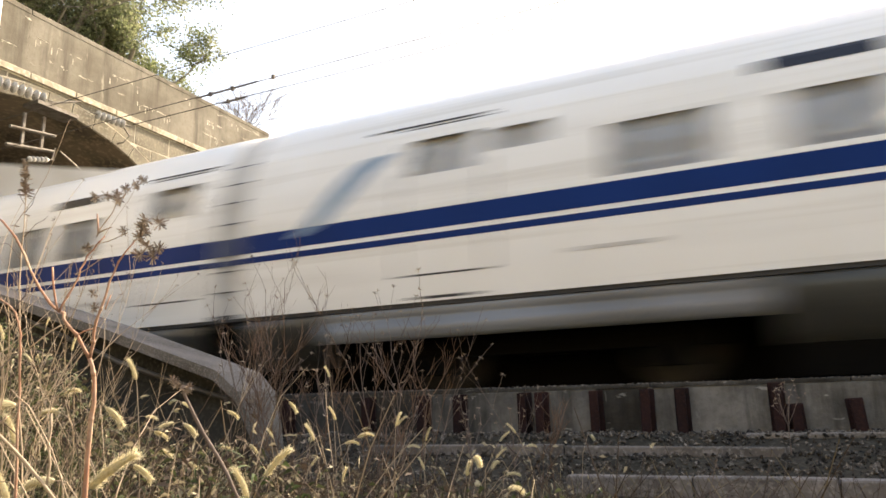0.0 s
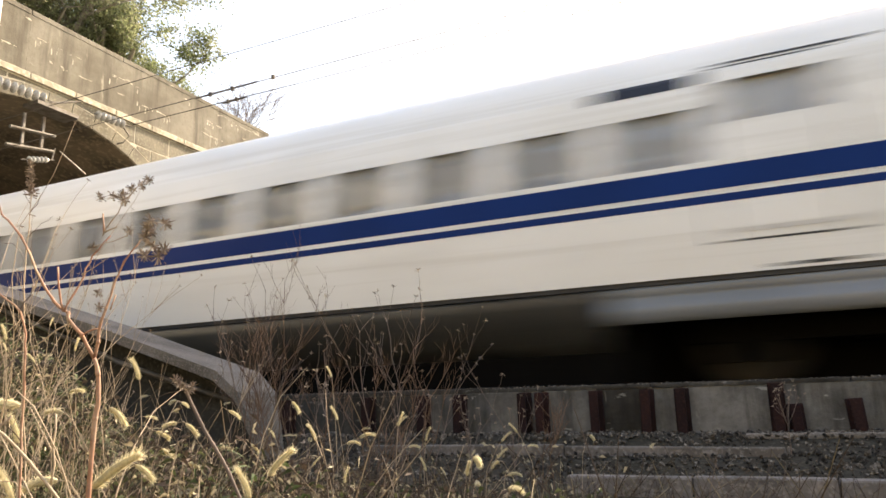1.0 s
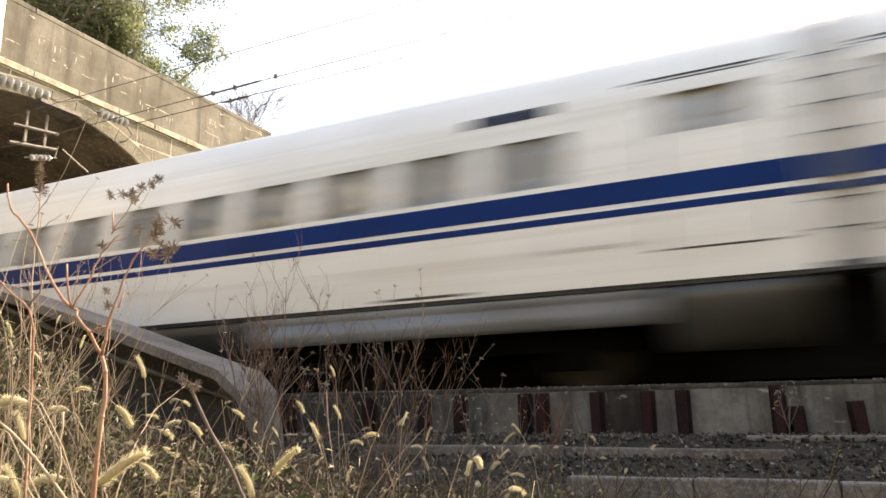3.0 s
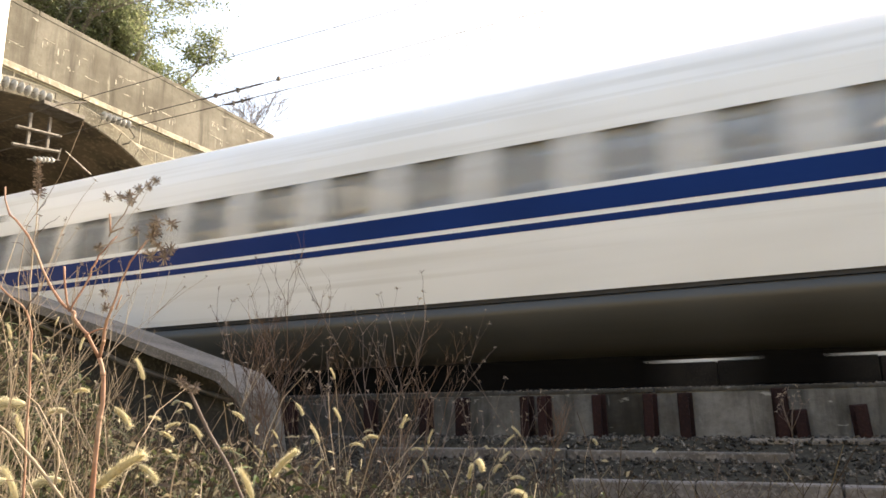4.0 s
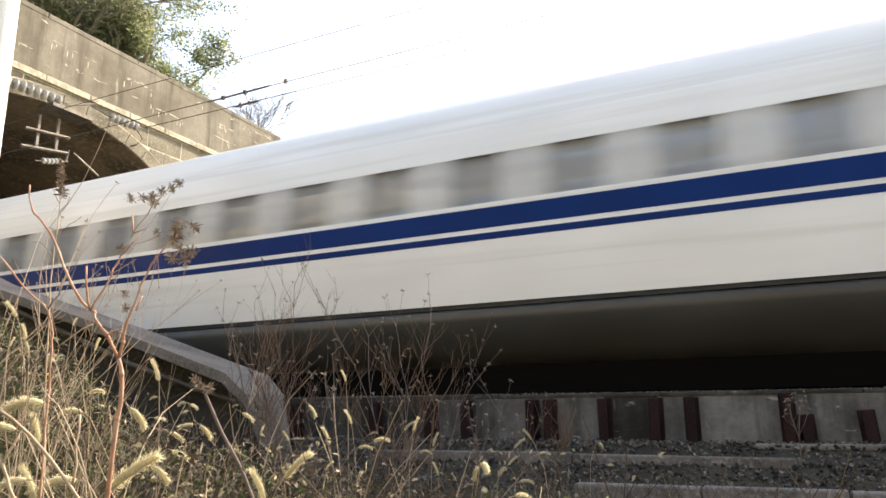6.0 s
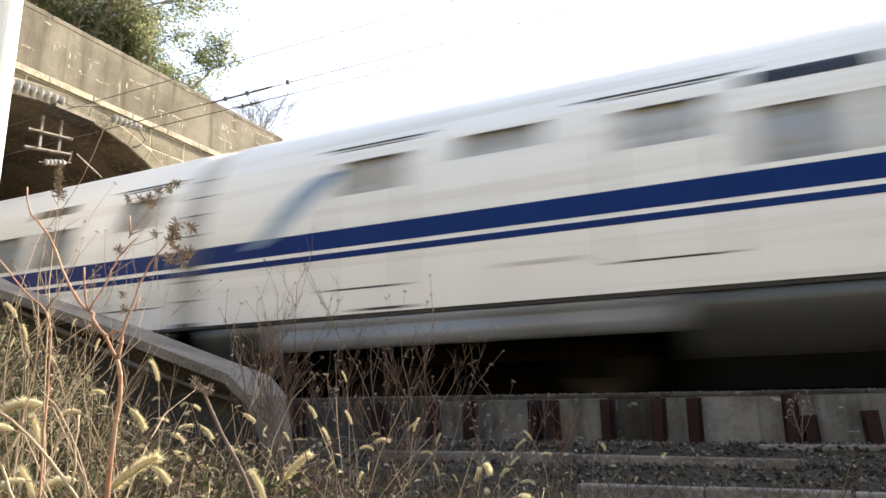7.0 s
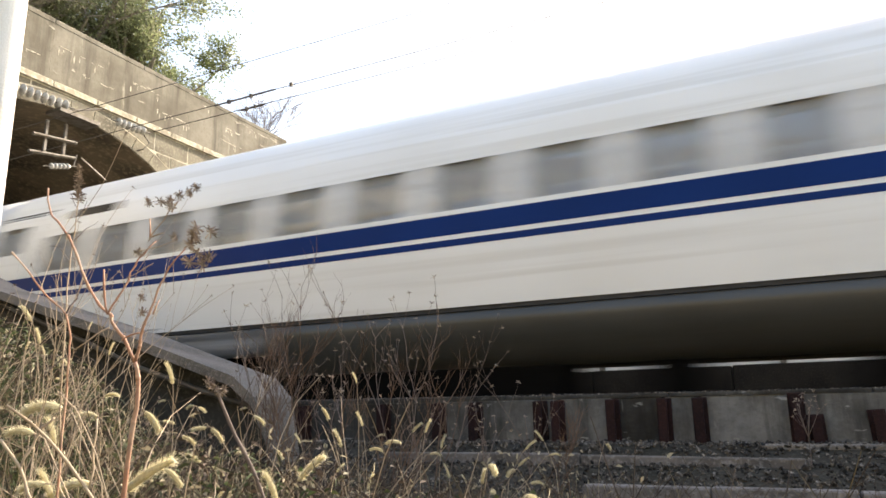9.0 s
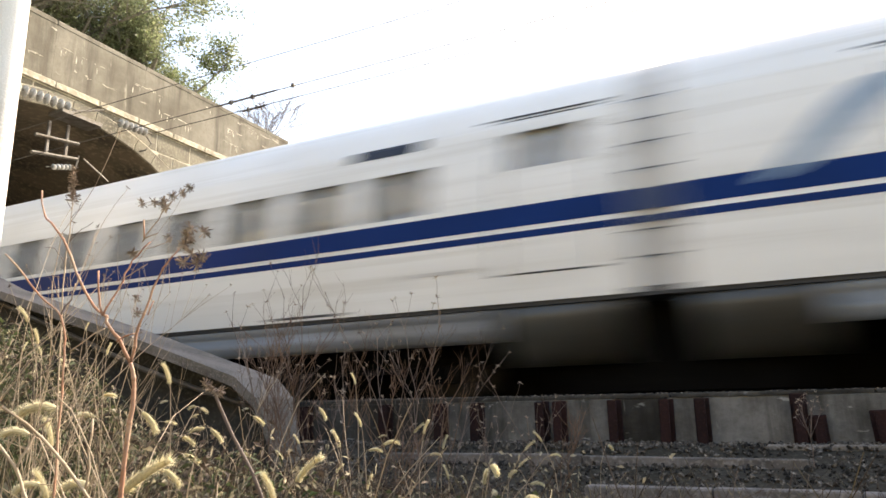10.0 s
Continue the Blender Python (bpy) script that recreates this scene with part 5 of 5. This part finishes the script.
            pts.append(pts[-1] + d * t * rnd.uniform(0.18, 0.26))
        geo = dry if rnd.random() < 0.35 else dead
        geo.tube(pts, [0.0016, 0.0014, 0.0013, 0.0011, 0.0009, 0.0006], 3, False)
        for q in pts[2:]:
            for j in range(rnd.randint(1, 3)):
                o = Vector((rnd.gauss(0, 1), rnd.gauss(0, 1), rnd.gauss(-0.2, 0.5))).normalized() * rnd.uniform(0.012, 0.04)
                w = o.cross(Vector((rnd.uniform(-1, 1), rnd.uniform(-1, 1), 1))).normalized() * rnd.uniform(0.0015, 0.005)
                rnd.choice((leaf, dead, dead, dead)).add([q, q + o * 0.5 + w + Vector((0, 0, 0.005)), q + o, q + o * 0.5 - w], [(0, 1, 2), (0, 2, 3)])
    # the leafy clump on the verge
    for _ in range(1300):
        a, r = rnd.uniform(0, 6.3), abs(rnd.gauss(0, 0.26))
        blade(rnd.choice((dry, dead, dead, g)), -0.70 + r * math.cos(a) * 0.8, 2.15 + r * math.sin(a) * 0.5, rnd.uniform(0.18, 0.40), rnd.uniform(0.0010, 0.0024), rnd.uniform(0.05, 0.25))
    for _ in range(150):
        p = Vector((-0.72 + rnd.gauss(0, 0.16), 2.15 + rnd.gauss(0, 0.12), -0.5 + rnd.uniform(0.1, 0.38)))
        o = Vector((rnd.gauss(0, 1), rnd.gauss(0, 1), rnd.gauss(-0.3, 0.7))).normalized() * rnd.uniform(0.012, 0.03)
        w = o.cross(Vector((0.2, -1, 0.3))).normalized() * rnd.uniform(0.002, 0.004)
        leaf.add([p, p + o * 0.5 + w + Vector((0, 0, 0.005)), p + o, p + o * 0.5 - w], [(0, 1, 2), (0, 2, 3)])
    tagged(part("pale_stems", pale, M_TAN), "pale dry stems lying crosswise among the weeds", "stems", kind="stuff")
    tagged(part("dry_leaves", leaf, M_LEAFLET), "small curled dry leaves hanging in the weeds", "leaves", kind="stuff")
    tagged(part("grass", g, M_GRASS), "tangle of green and yellowing grass blades", "grass", kind="stuff")
    tagged(part("dry_grass", dry, M_STRAW), "dry straw-coloured grass blades among the weeds", "grass", kind="stuff")
    tagged(part("dead_weeds", dead, M_BROWN), "thin brown dead stems among the grass", "weeds", kind="stuff")


def foxtail_mesh(length, bend, fat, seed):
    """Head and stem of a bristly foxtail; the origin is the head's base, the head leans to +x."""
    rnd = random.Random(seed)
    core = []
    for i in range(9):
        k = i / 8
        a = 0.1 + bend * k
        core.append(Vector((length * k * math.sin(a), 0, length * k * math.cos(a))))
    body = Geo().tube(core, [fat * (0.35 + 0.65 * math.sin(math.pi * min(0.97, 0.15 + 0.8 * i / 8))) for i in range(9)], 8)
    hair = Geo()
    for i in range(700):
        k = rnd.random()
        p = core[0].lerp(core[8], k) if bend < 0.2 else core[int(k * 7.99)].lerp(core[int(k * 7.99) + 1], (k * 7.99) % 1)
        a = rnd.uniform(0, 6.3)
        ax = (core[8] - core[0]).normalized()
        o = Vector((math.cos(a), math.sin(a), 0))
        o = (o - ax * o.dot(ax)).normalized()
        tip = p + o * fat * rnd.uniform(1.5, 2.6) + ax * fat * rnd.uniform(0.8, 2.0)
        s = o.cross(ax) * 0.0005
        hair.add([p + o * fat * 0.5 - s, p + o * fat * 0.5 + s, tip], [(0, 1, 2)])
    return body.mesh("seed_head", M_HEAD, True), hair.mesh("bristles", M_HEAD)


HEADS = [foxtail_mesh(0.07, 0.2, 0.0055, 1), foxtail_mesh(0.055, 0.6, 0.0054, 2), foxtail_mesh(0.052, 0.35, 0.0050, 3)]


ASIDE = math.degrees(math.atan2(0.4120, 0.9112))


def foxtail(x, y, z, lean, length, turn=ASIDE):
    """A foxtail whose head's base stands at x, y, z and leans by so many degrees; its origin is its foot."""
    root = tagged(new("foxtail_grass"), "golden bristly foxtail on a thin dry stem", "foxtail grass", "foxtails among the weeds")
    kind = 0 if abs(lean) < 45 else 1 if abs(lean) < 80 else 2
    size = length / (0.07, 0.055, 0.052)[kind]
    base = ground_z(x, y) - 0.03
    h = z - base
    if lean < 0:
        turn, lean = turn + 180, -lean
    head = part("seed_head", HEADS[kind][0], None, root)
    head.matrix_basis = pose(0, 0, h, 0, lean * 0.92, turn) @ Matrix.Diagonal((size, size, size, 1))
    part("bristles", HEADS[kind][1], None, head, "fine golden bristles")
    d = Vector((math.cos(radians(turn)), math.sin(radians(turn)), 0))
    a = radians(lean)
    into = -(d * math.sin(a) + Vector((0, 0, math.cos(a))))
    off = -d * 0.09 * math.sin(min(a, 1.9))
    pts = [off * 1.6, off * 1.4 + Vector((0.004, 0, h * 0.45)), off + Vector((0, 0, h * 0.82)), Vector((0, 0, h)) + into * 0.02 + Vector((0, 0, 0.004)), Vector((0, 0, h)) - into * 0.004]
    part("stem", Geo().tube(pts, [0.0015, 0.0014, 0.0011, 0.0009, 0.0009], 5, False), M_TAN, root)
    root.location = (x, y, base)
    return root


FOX = [foxtail(*row) for row in FOX_NEAR + FOX_MID + FOX_FAR]


def scatter_foxtails():
    rnd = random.Random(77)
    n = 0
    while n < 26:
        y = rnd.uniform(1.5, 3.3)
        x = y * rnd.uniform(-1.5, -0.2)
        side = smooth_step(0.3, -0.95, x / y)
        z = ground_z(x, y) + 0.22 + 0.36 * side * rnd.uniform(0.4, 1.0) + 0.03
        if z > 0.02 + 0.12 * side * y:
            continue
        n += 1
        foxtail(x, y, z, rnd.uniform(-10, 110), rnd.uniform(0.03, 0.05), rnd.uniform(0, 360))


scatter_foxtails()


def weed_plant(name, x, y, top, seed, stem_mat, head_mat, label, spread=0.35, stems=1, depth=3, r=0.0035, heads=True, forks=4, seeds=1.0):
    """A dried branching weed from the ground to the height top, with seed clusters on its tips."""
    rnd = random.Random(seed)
    root = tagged(new(name), label, "dried weed", "dried weeds on the bank")
    z0 = ground_z(x, y) - 0.03
    h = top - z0
    wood, tips = Geo(), []
    def grow(p, d, ln, rad, k):
        pts = [p]
        n = 4
        for i in range(n):
            d = (d + Vector((rnd.uniform(-.16, .16), rnd.uniform(-.16, .16), rnd.uniform(-.02, .14)))).normalized()
            pts.append(pts[-1] + d * ln / n)
        wood.tube(pts, [rad * (1 - 0.4 * i / n) for i in range(n + 1)], 5, False)
        if k >= depth:
            tips.append((pts[-1], d))
            return
        for i in range(forks):
            a = rnd.uniform(0, 6.3)
            q = pts[rnd.randint(2 if k == 0 else 1, n)]
            grow(q, (d * 0.8 + Vector((math.cos(a), math.sin(a), rnd.uniform(0, .6))) * spread * 2).normalized(), ln * rnd.uniform(0.38, 0.6), rad * 0.6, k + 1)
        tips.append((pts[-1], d))
    for i in range(stems):
        a = rnd.uniform(0, 6.3)
        grow(Vector((rnd.uniform(-.03, .03) * stems, rnd.uniform(-.03, .03) * stems, 0)), Vector((math.cos(a) * spread * 0.5, math.sin(a) * spread * 0.5, 1)).normalized(), h * (0.72 if depth > 1 else 0.95), r, 0)
    tagged(part("stalk", wood, stem_mat, root), kind="stuff")
    if heads:
        g = Geo()
        for p, d in tips:
            for j in range(5):
                o = Vector((rnd.uniform(-1, 1), rnd.uniform(-1, 1), rnd.uniform(-.5, 1))).normalized()
                e = p + o * rnd.uniform(0.006, 0.016) * seeds
                s = o.orthogonal().normalized() * 0.0016 * seeds
                g.add([p - s, p + s, e + s * 0.8, e - s * 0.8], [(0, 1, 2, 3)])
        tagged(part("seed_spray", g, head_mat, root), kind="stuff")
    root.location = (x, y, z0)
    return root


def tall_weed(name, label, foot, stems, thick, thin, seed):
    """A dried weed of jointed stems that fork in a plane across the bank; its origin is its foot in the soil."""
    rnd = random.Random(seed)
    root = tagged(new(name), label, "dried weed", "dried weeds on the bank")
    base = ground_z(*foot) - 0.03
    right, deep = Vector((0.9112, 0.4120, 0)), Vector((-0.4120, 0.9112, 0))
    place = lambda a, z, c=0.0: right * a + deep * c + Vector((0, 0, z - base))
    for i, (r0, r1, pts) in enumerate(stems):
        n = len(pts)
        c = [0.0 if i == 0 else 0.004 * j * (1 if i % 2 else -1) for j in range(n)]
        rad = [0.6 * (r0 + (r1 - r0) * j / (n - 1)) for j in range(n)]
        line = [place(a, z, c[j]) for j, (a, z) in enumerate(pts)]
        fine, fr = [line[0]], [rad[0]]
        for j in range(1, n):
            mid = line[j - 1].lerp(line[j], 0.5) + Vector((rnd.gauss(0, 1), rnd.gauss(0, 1), 0)) * 0.0012
            fine += [mid, line[j]]
            fr += [(rad[j - 1] + rad[j]) / 2 * 0.92, rad[j] * 1.06]
        g = Geo().tube(fine, fr, 7)
        for j in range(1, n - 1):
            if j % 2:
                e = (line[j + 1] - line[j - 1]).normalized() * r0 * 0.7
                g.tube([line[j] - e, line[j], line[j] + e], [rad[j], rad[j] * 1.22, rad[j]], 7)
        part("stalk" if i == 0 else "branch", g, thick if r0 > 0.0021 else thin, root, "", True)
    root.location = (*foot, base)
    return root, place


def seed_star(root, at, size, rnd):
    g = Geo()
    for j in range(46):
        o = Vector((rnd.gauss(0, 1), rnd.gauss(0, 1), rnd.gauss(0, 1))).normalized()
        e = o * size * rnd.uniform(0.35, 0.85)
        q = o.orthogonal().normalized() * size * 0.06
        g.add([-q * 0.4, q * 0.4, e + q, e * 1.08, e - q], [(0, 1, 2, 3, 4)])
    part("seed_star", g, M_SEEDS, root, "starry brown seed cluster").location = at


def build_tall_weeds():
    rnd = random.Random(9)
    stalk, at = tall_weed("tall_dried_stalk", "tall reddish dried weed stalk with starry seed clusters", STALK_FOOT, STALK_STEMS + STALK_TWIGS, M_RED, M_TAN, 3)
    for i, (a, z) in enumerate(STALK_HEADS):
        seed_star(stalk, at(a, z, rnd.uniform(-0.006, 0.006)), 0.011 if i < 7 or i > 15 else 0.015, rnd)
    leaner, at = tall_weed("leaning_dried_stalk", "tan dried weed stalk bent over to one side", LEANER_FOOT, LEANER_STEMS, M_RED, M_TWIG, 4)
    plume, at = tall_weed("plumed_dried_weed", "thin dried weed with a narrow brown seed plume", PLUME_FOOT, PLUME_STEMS, M_TAN, M_TWIG, 5)
    g = Geo()
    for i in range(260):
        k = rnd.random()
        p = at(-0.037 - 0.006 * k, 0.352 + 0.062 * k)
        o = Vector((rnd.gauss(0, 1), rnd.gauss(0, 1), rnd.gauss(0.6, 0.8))).normalized()
        e = p + o * rnd.uniform(0.004, 0.011) * (1.2 - 0.6 * k)
        q = o.orthogonal().normalized() * 0.0011
        g.add([p, e - q, e * 1.0 + o * 0.002, e + q], [(0, 1, 2, 3)])
    part("seed_plume", g, M_SEEDS, plume, "narrow brown seed plume")
    broken, at = tall_weed("broken_dried_stalk", "thick grey dead stalk with a withered tan flower head", BROKEN_FOOT, BROKEN_STEMS, M_TWIG, M_BROWN, 6)
    for a, z in BROKEN_HEADS:
        seed_star(broken, at(a, z, rnd.uniform(-0.008, 0.008)), 0.016, rnd)
    forked, at = tall_weed("forked_dried_stalk", "pale forked dry stems crossing one another", FORKED_FOOT, FORKED_STEMS, M_TAN, M_TAN, 8)
    return [stalk, leaner, plume, broken, forked]


build_grass()
TALL = build_tall_weeds()
SWAY = []
for row in WEED_ROWS:
    x, y, top, seed = row[:4]
    style = row[4]
    if style == "bush":
        weed_plant("dried_bush", x, y, top, seed, M_BUSH, M_SEEDS, "brown bushy dead weed with fine forked twigs", 0.30, 2, 3, 0.0032, False, 4)
    elif style == "thin":
        weed_plant("dried_weed", x, y, top, seed, M_TWIG, M_SEEDS, "thin grey-brown dried weed with tiny seed heads", 0.26, 1, 2, 0.0028, True, 4)
    else:
        SWAY.append(weed_plant("dried_weed", x, y, top - 0.12 * max(0.0, top - 0.2) / 0.3, seed, M_TAN, M_SEEDS, "tan dried weed with feathery seed tips", 0.26, 1, 2, 0.0015, True, 4, 0.4))


# gusts: seconds and degrees of lean to the right
GUSTS = [(0.0, -1.81), (0.5, -1.45), (1.0, -1.28), (1.5, -1.19), (2.0, -0.89), (2.5, -0.46), (3.2, -0.75), (4.0, -1.12), (4.5, -0.56), (5.0, 0.0), (5.5, 0.46), (6.2, 0.15),
         (7.0, -0.20), (7.5, 0.26), (8.0, 1.25), (8.5, 1.65), (9.0, 1.22), (9.5, 0.69), (10.0, 0.46)]


def sway(ob, k=1.0):
    """A plant rocking about its foot in the gusts."""
    walk(ob, [(t, pose(*ob.location, -0.412 * a * k, 0.911 * a * k, 0)) for t, a in GUSTS])


def motions():
    """The train runs to the left into the tunnel; the nearest weeds stir."""
    for k, car in TRAIN:
        walk(car, [(t, pose(g + 25.0 * (k - 1), TRACK_Y, RAIL)) for t, g in RUN_ROWS])
    for ob in TALL:
        sway(ob)
    for i, ob in enumerate(FOX):
        sway(ob, 1.0 + 0.15 * (i % 4))
    for i, ob in enumerate(SWAY):
        sway(ob, 0.8 + 0.2 * (i % 3))


motions()
